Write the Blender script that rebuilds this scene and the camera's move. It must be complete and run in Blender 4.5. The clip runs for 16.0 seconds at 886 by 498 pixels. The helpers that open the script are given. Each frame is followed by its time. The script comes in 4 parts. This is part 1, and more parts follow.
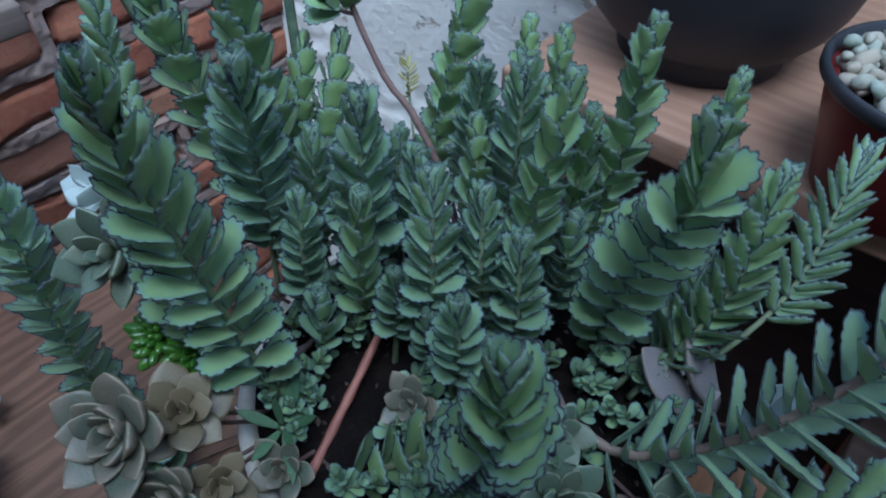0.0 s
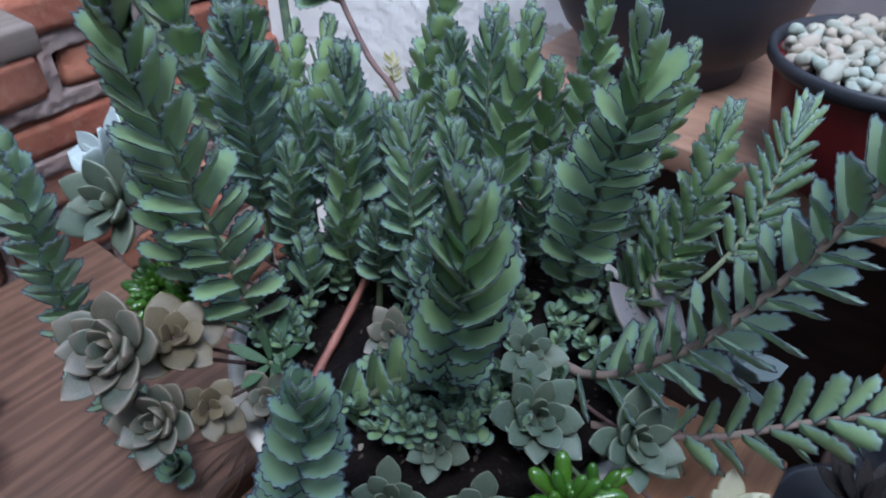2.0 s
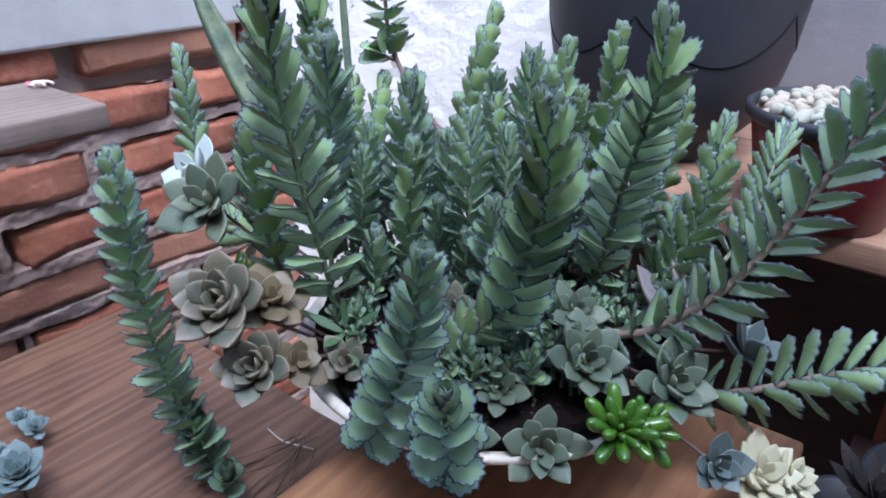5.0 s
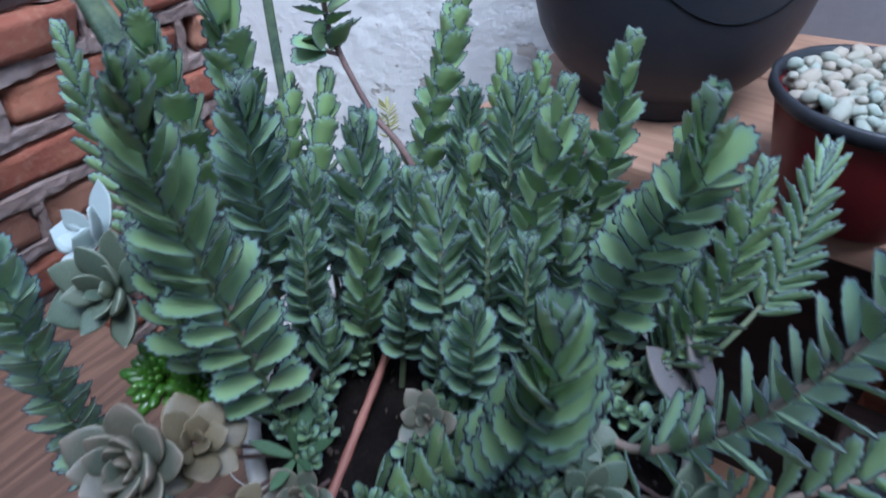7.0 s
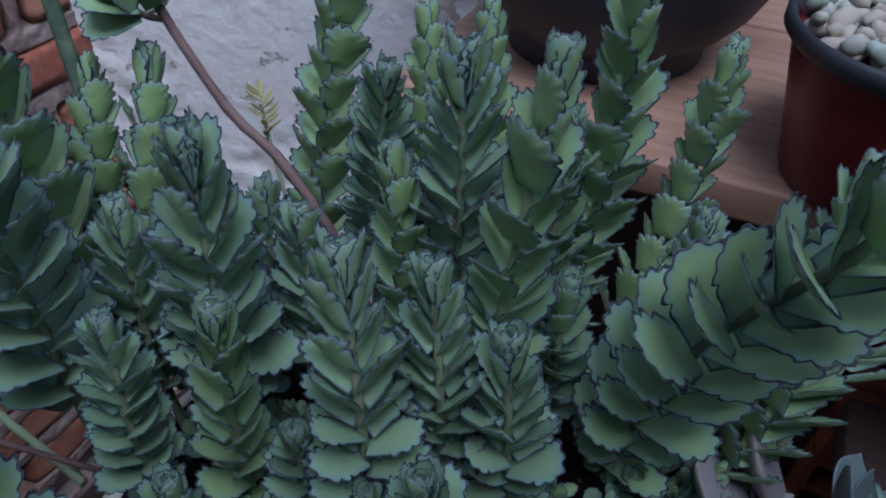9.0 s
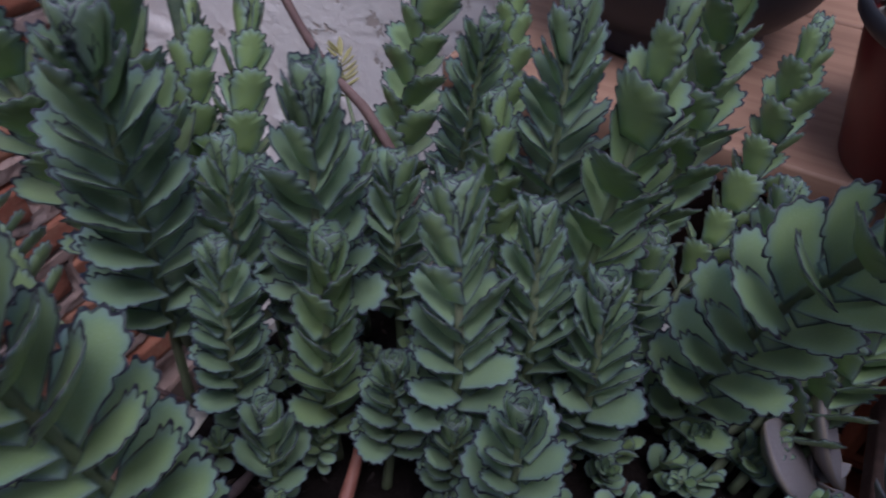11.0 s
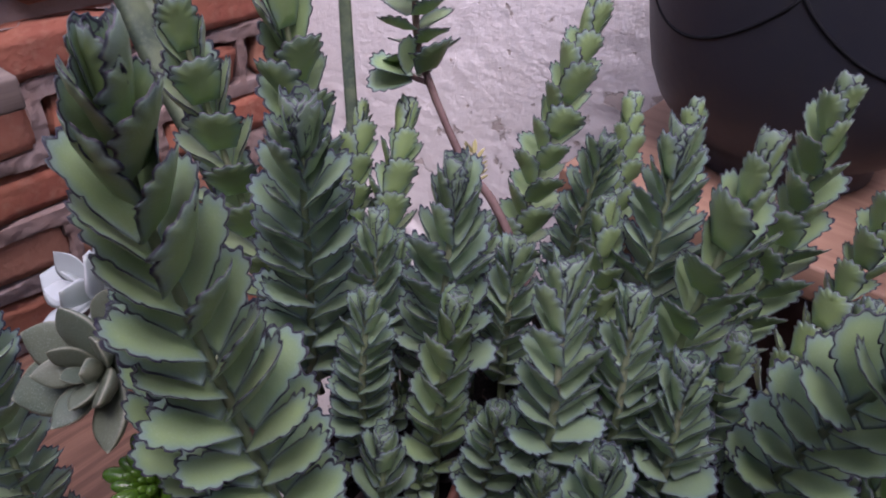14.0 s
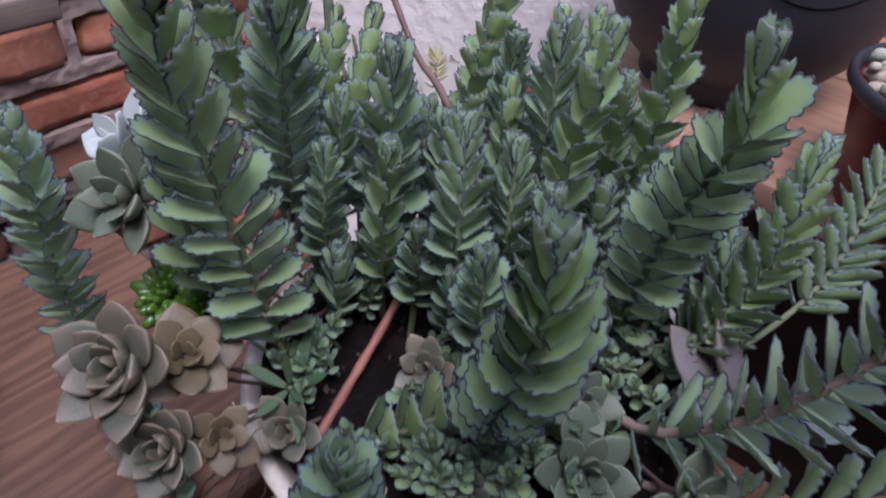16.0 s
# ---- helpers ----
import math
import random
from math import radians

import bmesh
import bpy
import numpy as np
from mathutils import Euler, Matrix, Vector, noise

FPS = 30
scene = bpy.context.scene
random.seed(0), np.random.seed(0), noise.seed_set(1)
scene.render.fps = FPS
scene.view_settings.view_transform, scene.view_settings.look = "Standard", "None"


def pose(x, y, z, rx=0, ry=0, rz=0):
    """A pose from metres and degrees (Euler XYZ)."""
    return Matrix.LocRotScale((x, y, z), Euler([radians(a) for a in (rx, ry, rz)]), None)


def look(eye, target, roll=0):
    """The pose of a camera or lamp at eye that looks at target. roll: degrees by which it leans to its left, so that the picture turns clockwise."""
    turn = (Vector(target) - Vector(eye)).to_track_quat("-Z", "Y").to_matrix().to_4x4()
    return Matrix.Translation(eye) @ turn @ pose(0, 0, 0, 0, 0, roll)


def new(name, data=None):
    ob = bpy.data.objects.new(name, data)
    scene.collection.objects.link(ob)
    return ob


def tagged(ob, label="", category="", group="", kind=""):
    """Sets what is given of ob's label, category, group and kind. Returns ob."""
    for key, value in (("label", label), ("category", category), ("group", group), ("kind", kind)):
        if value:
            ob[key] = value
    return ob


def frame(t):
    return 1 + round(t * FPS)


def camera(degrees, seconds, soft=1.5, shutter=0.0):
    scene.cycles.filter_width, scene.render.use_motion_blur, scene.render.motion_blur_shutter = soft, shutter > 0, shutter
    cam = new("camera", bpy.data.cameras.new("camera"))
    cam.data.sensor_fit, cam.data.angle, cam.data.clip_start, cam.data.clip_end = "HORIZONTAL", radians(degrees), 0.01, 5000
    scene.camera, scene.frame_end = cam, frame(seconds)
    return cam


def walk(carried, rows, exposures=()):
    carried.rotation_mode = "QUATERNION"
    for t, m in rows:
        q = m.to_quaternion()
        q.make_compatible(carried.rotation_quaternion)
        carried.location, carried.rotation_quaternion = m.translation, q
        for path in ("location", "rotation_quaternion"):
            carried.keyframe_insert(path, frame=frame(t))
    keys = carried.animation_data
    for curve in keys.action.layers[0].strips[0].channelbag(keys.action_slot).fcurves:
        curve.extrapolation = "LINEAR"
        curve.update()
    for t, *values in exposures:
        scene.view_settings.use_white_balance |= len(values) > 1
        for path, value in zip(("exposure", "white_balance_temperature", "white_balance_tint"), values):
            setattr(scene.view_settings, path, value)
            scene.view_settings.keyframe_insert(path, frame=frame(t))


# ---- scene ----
cam = camera(64.2, 16.0, 1.9, 0.5)
# seconds, then the eye in metres and its turn in degrees
PATH = [
    (0.0, -0.0015, 0.0015, 0.4976, 45.08, -0.3, -0.11),
    (0.5, 0.0159, -0.0095, 0.4902, 44.88, 0.91, -0.6),
    (1.0, 0.0257, -0.0334, 0.4827, 44.89, 0.59, -1.29),
    (1.5, 0.0237, -0.0444, 0.4769, 45.64, -0.02, -1.38),
    (2.0, 0.0062, -0.0605, 0.4648, 51.58, 0.09, -0.94),
    (2.5, 0.0018, -0.0974, 0.4454, 58.16, 0.03, -1.51),
    (3.0, -0.0027, -0.1152, 0.4461, 59.37, 0.25, -2.02),
    (3.5, -0.0021, -0.12, 0.447, 59.23, 0.39, -1.84),
    (4.0, -0.0292, -0.1369, 0.4271, 62.35, -0.84, -3.1),
    (4.2, -0.0386, -0.1554, 0.4191, 64.42, -0.82, -2.72),
    (6.3, -0.0301, -0.1424, 0.4503, 57.76, -0.85, -2.58),
    (6.5, -0.0271, -0.1043, 0.4634, 53.47, -0.43, -4.61),
    (7.0, -0.0284, -0.022, 0.4807, 51.47, -0.18, -5.89),
    (7.5, -0.0236, 0.0241, 0.4678, 50.52, -1.61, -6.0),
    (8.0, -0.0202, 0.0742, 0.4506, 49.84, -1.69, -11.99),
    (8.5, -0.0111, 0.1025, 0.4321, 49.04, -0.23, -15.74),
    (8.7, -0.0105, 0.1057, 0.4269, 48.72, -0.09, -14.79),
    (10.8, -0.0314, 0.1005, 0.4209, 46.74, -2.29, -11.83),
    (11.0, -0.0355, 0.097, 0.4211, 47.2, -2.16, -10.61),
    (11.5, -0.0467, 0.0888, 0.4237, 48.67, -2.06, -7.61),
    (12.0, -0.0554, 0.0792, 0.4231, 50.33, -2.11, -4.54),
    (12.5, -0.0602, 0.0726, 0.4294, 51.78, -2.58, -2.62),
    (13.0, -0.0617, 0.0674, 0.4394, 53.55, -2.84, -0.23),
    (13.5, -0.058, 0.0671, 0.4399, 54.14, -2.79, 0.05),
    (14.0, -0.0463, 0.0621, 0.4401, 54.65, -2.48, -0.21),
    (14.5, -0.0405, 0.0526, 0.4409, 54.33, -2.24, -0.01),
    (15.0, -0.0306, 0.0279, 0.4447, 53.5, -2.48, 0.11),
    (15.5, -0.0179, -0.0015, 0.4489, 52.98, -2.55, 1.49),
    (16.0, -0.012, -0.024, 0.4552, 50.64, -2.89, 2.02),
]
walk(cam, [(row[0], pose(*row[1:])) for row in PATH],
     exposures=[(0.0, 0.84, 4800, -2), (0.5, 0.82, 4880, -1), (1.0, 0.96, 5030, 4), (1.5, 1.05, 5100, 4), (2.0, 1.29, 5250, 7), (2.5, 1.58, 5360, 10), (3.5, 1.75, 5380, 11), (4.2, 1.79, 5380, 11), (6.3, 1.60, 5250, 9), (7.0, 1.31, 4980, 5), (8.5, 0.58, 5040, 9), (11.0, 0.37, 5720, 23), (12.0, 0.65, 6190, 35), (13.0, 1.01, 6210, 38), (14.0, 1.01, 6220, 36), (15.5, 1.18, 6000, 27), (16.0, 1.22, 5980, 25)])

# ---- sky and sun: a dull, bright-overcast day ----
world = bpy.data.worlds.new("sky")
world.use_nodes = True
scene.world = world
sky = world.node_tree.nodes.new("ShaderNodeTexSky")
sky.sky_type = "NISHITA"
sky.sun_disc = False
sky.sun_elevation, sky.sun_rotation = radians(65), radians(176)
sky.air_density, sky.dust_density, sky.ozone_density = 1.0, 1.5, 1.5
background = world.node_tree.nodes["Background"]
background.inputs[1].default_value = 0.15
world.node_tree.links.new(sky.outputs[0], background.inputs[0])
sun = new("sun", bpy.data.lights.new("sun", "SUN"))
sun.data.energy, sun.data.angle, sun.data.color = 1.75, radians(36), (1.0, 0.97, 0.93)
sun.matrix_world = look((0.1, -1.05, 3.0), (0, 0.3, 0))


# ---- materials ----
def nodes_of(name):
    mat = bpy.data.materials.new(name)
    mat.use_nodes = True
    nt = mat.node_tree
    return mat, nt, nt.nodes["Principled BSDF"]


def node(nt, kind, **inputs):
    n = nt.nodes.new(kind)
    for key, value in inputs.items():
        n.inputs[key.replace("_", " ")].default_value = value
    return n


def mix(nt, fac, a, b, blend="MIX"):
    """A colour mix; fac, a and b are sockets, colours or numbers."""
    n = nt.nodes.new("ShaderNodeMix")
    n.data_type, n.blend_type = "RGBA", blend
    for slot, value in ((0, fac), (6, a), (7, b)):
        if isinstance(value, bpy.types.NodeSocket):
            nt.links.new(value, n.inputs[slot])
        elif slot and len(value) == 3:
            n.inputs[slot].default_value = (*value, 1)
        else:
            n.inputs[slot].default_value = value
    return n.outputs[2]


def ramp(nt, socket, lo, hi, a=0.0, b=1.0):
    n = nt.nodes.new("ShaderNodeMapRange")
    n.interpolation_type = "SMOOTHSTEP"
    nt.links.new(socket, n.inputs[0])
    for i, v in zip((1, 2, 3, 4), (lo, hi, a, b)):
        n.inputs[i].default_value = v
    return n.outputs[0]


def coords(nt, scale=(1, 1, 1), kind="Object"):
    tc = nt.nodes.new("ShaderNodeTexCoord")
    mp = nt.nodes.new("ShaderNodeMapping")
    mp.inputs["Scale"].default_value = scale
    nt.links.new(tc.outputs[kind], mp.inputs[0])
    return mp.outputs[0]


def noise_tex(nt, vec, scale, detail=4.0, rough=0.55):
    n = node(nt, "ShaderNodeTexNoise", Scale=scale, Detail=detail, Roughness=rough)
    nt.links.new(vec, n.inputs["Vector"])
    return n.outputs[0]


def bump(nt, bsdf, height, strength=0.3, distance=0.001, after=None):
    n = node(nt, "ShaderNodeBump", Strength=strength, Distance=distance)
    nt.links.new(height, n.inputs["Height"])
    nt.links.new(n.outputs[0], bsdf.inputs["Normal"])


def random_of(nt):
    return nt.nodes.new("ShaderNodeObjectInfo").outputs["Random"]


def leaf_material(name, top, top2, under, edge, rough=0.5, edge_amount=1.0, tip=None, coat=0.0, pale=0.0, heart=None, bloom=None, spec=0.5):
    """Leaf: the attribute 'leafmap' holds the margin (r), the under side (g) and the way along the leaf (b)."""
    mat, nt, bsdf = nodes_of(name)
    at = nt.nodes.new("ShaderNodeAttribute")
    at.attribute_name = "leafmap"
    sep = nt.nodes.new("ShaderNodeSeparateColor")
    nt.links.new(at.outputs["Color"], sep.inputs[0])
    vec = coords(nt)
    blotch = noise_tex(nt, vec, 6, 5)
    fine = noise_tex(nt, vec, 48, 3)
    rnd = random_of(nt)
    base = mix(nt, ramp(nt, rnd, 0.0, 1.0), top, top2)
    base = mix(nt, ramp(nt, blotch, 0.35, 0.7, 0.0, 0.55), base, top2)
    base = mix(nt, ramp(nt, sep.outputs[0], 0.02, 0.27, pale, 0.0), base, heart or under)
    base = mix(nt, ramp(nt, sep.outputs[2], 0.0, 0.45, 0.35, 0.0), base, heart or under)
    base = mix(nt, ramp(nt, sep.outputs[1], 0.3, 0.9, 0.0, 0.85), base, under)
    if bloom:
        # a waxy blue bloom that thickens towards the margin, rubbed off in patches
        wax = nt.nodes.new("ShaderNodeMath")
        wax.operation = "MULTIPLY"
        nt.links.new(ramp(nt, sep.outputs[0], 0.08, 0.42, 0.15, 0.9), wax.inputs[0])
        nt.links.new(ramp(nt, noise_tex(nt, vec, 3.5, 5), 0.3, 0.6, 0.35, 1.0), wax.inputs[1])
        base = mix(nt, wax.outputs[0], base, bloom)
    base = mix(nt, ramp(nt, fine, 0.5, 0.75, 0.0, 0.18), base, (0.45, 0.55, 0.52))
    if tip:
        base = mix(nt, ramp(nt, sep.outputs[2], 0.7, 1.0, 0.0, 0.8), base, tip)
    ed = nt.nodes.new("ShaderNodeMath")
    ed.operation = "MULTIPLY"
    nt.links.new(ramp(nt, sep.outputs[0], 0.45, 0.80), ed.inputs[0])
    nt.links.new(ramp(nt, noise_tex(nt, vec, 14, 3), 0.30, 0.52, 0.7 * edge_amount, edge_amount), ed.inputs[1])
    ed2 = nt.nodes.new("ShaderNodeMath")
    ed2.operation = "MULTIPLY"
    nt.links.new(ed.outputs[0], ed2.inputs[0])
    nt.links.new(ramp(nt, sep.outputs[2], 0.10, 0.40, 0.45, 1.0), ed2.inputs[1])
    base = mix(nt, ed2.outputs[0], base, edge)
    nt.links.new(base, bsdf.inputs["Base Color"])
    bsdf.inputs["Roughness"].default_value = rough
    bsdf.inputs["Coat Weight"].default_value = coat
    bsdf.inputs["Specular IOR Level"].default_value = spec
    bump(nt, bsdf, fine, 0.25, 0.0004)
    return mat


def wood_material(name, light, dark, rough=0.6, scale=1.0, weather=0.0):
    """Sawn softwood, grain along the local x axis."""
    mat, nt, bsdf = nodes_of(name)
    vec = coords(nt, (2.2 * scale, 14 * scale, 14 * scale))
    warp = noise_tex(nt, vec, 2.2, 3)
    wave = node(nt, "ShaderNodeTexWave", Scale=1.7, Distortion=9.0, Detail=4.0, Detail_Scale=1.6)
    wave.bands_direction = "Y"
    nt.links.new(vec, wave.inputs["Vector"])
    fibre = noise_tex(nt, coords(nt, (6 * scale, 260 * scale, 260 * scale)), 2.0, 4)
    stain = noise_tex(nt, coords(nt), 9, 4)
    base = mix(nt, ramp(nt, wave.outputs[1], 0.1, 0.95, 0.1, 0.75), light, dark)
    base = mix(nt, ramp(nt, fibre, 0.35, 0.7, 0.0, 0.45), base, dark)
    base = mix(nt, ramp(nt, warp, 0.4, 0.75, 0.0, 0.4), base, light)
    base = mix(nt, ramp(nt, stain, 0.5, 0.72, 0.0, 0.4), base, tuple(c * 0.5 for c in dark))
    if weather:
        base = mix(nt, ramp(nt, stain, 0.3, 0.6, weather, weather * 0.3), base, (0.30, 0.26, 0.24))
    nt.links.new(base, bsdf.inputs["Base Color"])
    bsdf.inputs["Roughness"].default_value = rough
    bump(nt, bsdf, fibre, 0.4, 0.0008)
    return mat


def mottled(name, a, b, rough=0.7, scale=20, spec=0.5, bump_d=0.0, metal=0.0, c=None, by_object=0.0, bump_scale=None):
    mat, nt, bsdf = nodes_of(name)
    vec = coords(nt)
    n1 = noise_tex(nt, vec, scale, 5)
    n2 = noise_tex(nt, vec, scale * 9, 4)
    base = mix(nt, ramp(nt, n1, 0.35, 0.68), a, b)
    if by_object:
        base = mix(nt, ramp(nt, random_of(nt), 0.0, 1.0, 0.0, by_object), base, c or b)
    base = mix(nt, ramp(nt, n2, 0.45, 0.75, 0.0, 0.45), base, c or b)
    nt.links.new(base, bsdf.inputs["Base Color"])
    bsdf.inputs["Roughness"].default_value = rough
    bsdf.inputs["Specular IOR Level"].default_value = spec
    if bump_d:
        bump(nt, bsdf, noise_tex(nt, vec, bump_scale or scale * 6, 6, 0.65), 0.6, bump_d)
    return mat


KAL = leaf_material("kalanchoe_leaf_green", (0.198, 0.324, 0.178), (0.233, 0.357, 0.174), (0.275, 0.395, 0.130), (0.018, 0.017, 0.032), 0.45, pale=0.5, heart=(0.300, 0.405, 0.135), bloom=(0.208, 0.298, 0.282))
YOUNG = leaf_material("young_kalanchoe_leaf", (0.183, 0.302, 0.198), (0.213, 0.333, 0.203), (0.265, 0.385, 0.190), (0.040, 0.046, 0.066), 0.45, 1.0, pale=0.5, heart=(0.272, 0.385, 0.188), bloom=(0.233, 0.322, 0.285))
KALB = leaf_material("kalanchoe_leaf_blue", (0.188, 0.310, 0.213), (0.222, 0.342, 0.213), (0.270, 0.390, 0.155), (0.026, 0.028, 0.050), 0.45, 1.0, pale=0.45, heart=(0.285, 0.390, 0.160), bloom=(0.215, 0.300, 0.312))
PINKSTEM = mottled("pinkish_stem", (0.25, 0.185, 0.155), (0.19, 0.125, 0.11), 0.65, 70, bump_d=0.0005, c=(0.22, 0.21, 0.14))
STEMG = mottled("green_stem", (0.155, 0.205, 0.110), (0.18, 0.19, 0.12), 0.6, 60, bump_d=0.0004)
DARKSTEM = mottled("dark_branch_bark", (0.075, 0.048, 0.058), (0.12, 0.085, 0.085), 0.75, 90, bump_d=0.0008, c=(0.05, 0.034, 0.04))
PETAL = mottled("pale_petal", (0.62, 0.52, 0.50), (0.55, 0.38, 0.38), 0.6, 120, c=(0.66, 0.60, 0.56))
STALKW = mottled("reddish_stalk", (0.150, 0.088, 0.082), (0.205, 0.130, 0.115), 0.7, 90, bump_d=0.0006, c=(0.10, 0.062, 0.058))
STEMW = mottled("woody_stem", (0.100, 0.058, 0.056), (0.155, 0.095, 0.085), 0.75, 90, bump_d=0.0008, c=(0.06, 0.037, 0.037))
GHOST = leaf_material("ghost_leaf", (0.078, 0.098, 0.072), (0.112, 0.098, 0.068), (0.120, 0.095, 0.060), (0.31, 0.26, 0.18), 0.45, 0.7, (0.22, 0.175, 0.135))
GHOSTG = leaf_material("ghost_leaf_green", (0.080, 0.116, 0.082), (0.108, 0.132, 0.088), (0.122, 0.132, 0.082), (0.31, 0.32, 0.24), 0.5, 0.7)
SILVER = leaf_material("silver_leaf", (0.48, 0.53, 0.53), (0.42, 0.48, 0.48), (0.36, 0.42, 0.38), (0.58, 0.60, 0.60), 0.55, 0.5)
MAUVE = leaf_material("mauve_leaf", (0.225, 0.200, 0.212), (0.250, 0.225, 0.228), (0.20, 0.165, 0.115), (0.40, 0.33, 0.25), 0.5, 0.5)
BLUEGREY = leaf_material("blue_grey_leaf", (0.090, 0.122, 0.118), (0.115, 0.15, 0.145), (0.11, 0.135, 0.12), (0.35, 0.38, 0.42), 0.5, 0.6)
POWDER = leaf_material("powder_blue_leaf", (0.122, 0.180, 0.196), (0.150, 0.205, 0.215), (0.14, 0.18, 0.18), (0.27, 0.31, 0.33), 0.55, 0.6)
CREAM = leaf_material("cream_leaf", (0.56, 0.54, 0.38), (0.50, 0.47, 0.32), (0.52, 0.47, 0.30), (0.56, 0.42, 0.26), 0.45, 0.4)
BEAN = leaf_material("bean_leaf", (0.033, 0.105, 0.004), (0.060, 0.145, 0.006), (0.04, 0.15, 0.008), (0.04, 0.15, 0.008), 0.22, 0.0, None, 0.4)
PURPLE = leaf_material("purple_leaf", (0.022, 0.016, 0.016), (0.034, 0.026, 0.024), (0.026, 0.030, 0.020), (0.04, 0.03, 0.04), 0.6, 0.5, spec=0.12)
PINK = mottled("pink_flower", (0.30, 0.08, 0.14), (0.40, 0.14, 0.18), 0.6, 80)
YELLOWF = mottled("yellow_leaf", (0.42, 0.38, 0.16), (0.36, 0.35, 0.17), 0.6, 80)
CLOVER = leaf_material("small_leaf", (0.040, 0.088, 0.038), (0.058, 0.112, 0.048), (0.07, 0.12, 0.06), (0.05, 0.08, 0.05), 0.55, 0.4)
SANS = mottled("mottled_sword_leaf", (0.055, 0.085, 0.06), (0.15, 0.19, 0.11), 0.5, 70, bump_d=0.0003)
SOIL = mottled("potting_soil", (0.007, 0.005, 0.005), (0.014, 0.010, 0.009), 0.95, 60, spec=0.1, bump_d=0.010, c=(0.026, 0.020, 0.018))
def crumbs(name):
    mat, nt, bsdf = nodes_of(name)
    geo = nt.nodes.new("ShaderNodeNewGeometry")
    r = geo.outputs["Random Per Island"]
    base = mix(nt, ramp(nt, r, 0.2, 0.75), (0.02, 0.014, 0.012), (0.075, 0.05, 0.038))
    base = mix(nt, ramp(nt, r, 0.86, 0.95), base, (0.30, 0.26, 0.21))
    nt.links.new(base, bsdf.inputs["Base Color"])
    bsdf.inputs["Roughness"].default_value = 0.9
    return mat


DEBRIS = crumbs("soil_bits")
ROOT = mottled("dry_root", (0.09, 0.055, 0.04), (0.16, 0.11, 0.085), 0.8, 120)
STICK = mottled("red_brown_stick", (0.34, 0.14, 0.10), (0.26, 0.10, 0.075), 0.55, 60, bump_d=0.0006)
WHITEPOT = mottled("white_glazed_pot", (0.70, 0.66, 0.60), (0.60, 0.55, 0.48), 0.4, 30, c=(0.50, 0.44, 0.38))
REDPOT = mottled("maroon_plastic", (0.135, 0.012, 0.012), (0.105, 0.010, 0.012), 0.4, 20)
BLACKRIM = mottled("black_plastic", (0.018, 0.020, 0.026), (0.03, 0.032, 0.04), 0.5, 30)
BLACKPOT = mottled("charcoal_plastic", (0.0281, 0.0314, 0.0442), (0.0389, 0.0403, 0.0520), 0.55, 9, c=(0.046, 0.043, 0.043), bump_d=0.0004, bump_scale=160)
ARC = mottled("dark_moulding", (0.010, 0.011, 0.014), (0.014, 0.015, 0.018), 0.95, 20, spec=0.1)
PEBBLE = mottled("pale_pebble", (0.37, 0.41, 0.36), (0.27, 0.33, 0.28), 0.9, 60, spec=0.15, c=(0.42, 0.33, 0.26), by_object=0.7)
BRICK = mottled("red_brick", (0.36, 0.135, 0.078), (0.23, 0.066, 0.040), 0.9, 9, bump_d=0.005, c=(0.37, 0.190, 0.125), by_object=0.75, bump_scale=70)
MORTAR = mottled("grey_mortar", (0.240, 0.168, 0.146), (0.275, 0.215, 0.200), 0.95, 11, bump_d=0.005, c=(0.225, 0.135, 0.105))
PLASTER = mottled("white_limewash", (0.64, 0.63, 0.63), (0.57, 0.555, 0.55), 0.9, 7, bump_d=0.004, c=(0.67, 0.66, 0.66), bump_scale=30)
def flaked_plaster(name):
    mat, nt, bsdf = nodes_of(name)
    vec = coords(nt)
    stain = noise_tex(nt, vec, 7, 5)
    flake = noise_tex(nt, vec, 26, 8, 0.62)
    where = noise_tex(nt, coords(nt, (3.2, 3.2, 3.2)), 1.0, 2)
    add = nt.nodes.new("ShaderNodeMath")
    add.operation = "MULTIPLY_ADD"
    nt.links.new(where, add.inputs[0])
    add.inputs[1].default_value = 0.55
    nt.links.new(flake, add.inputs[2])
    lost = ramp(nt, add.outputs[0], 0.905, 0.935)
    base = mix(nt, ramp(nt, stain, 0.35, 0.7), (0.84, 0.82, 0.81), (0.77, 0.75, 0.73))
    base = mix(nt, lost, base, (0.50, 0.45, 0.41))
    nt.links.new(base, bsdf.inputs["Base Color"])
    bsdf.inputs["Roughness"].default_value = 0.9
    grain = noise_tex(nt, vec, 60, 6, 0.65)
    inv = nt.nodes.new("ShaderNodeMath")
    inv.operation = "MULTIPLY_ADD"
    nt.links.new(lost, inv.inputs[0])
    inv.inputs[1].default_value = -0.8
    nt.links.new(grain, inv.inputs[2])
    bump(nt, bsdf, inv.outputs[0], 0.7, 0.0045)
    return mat


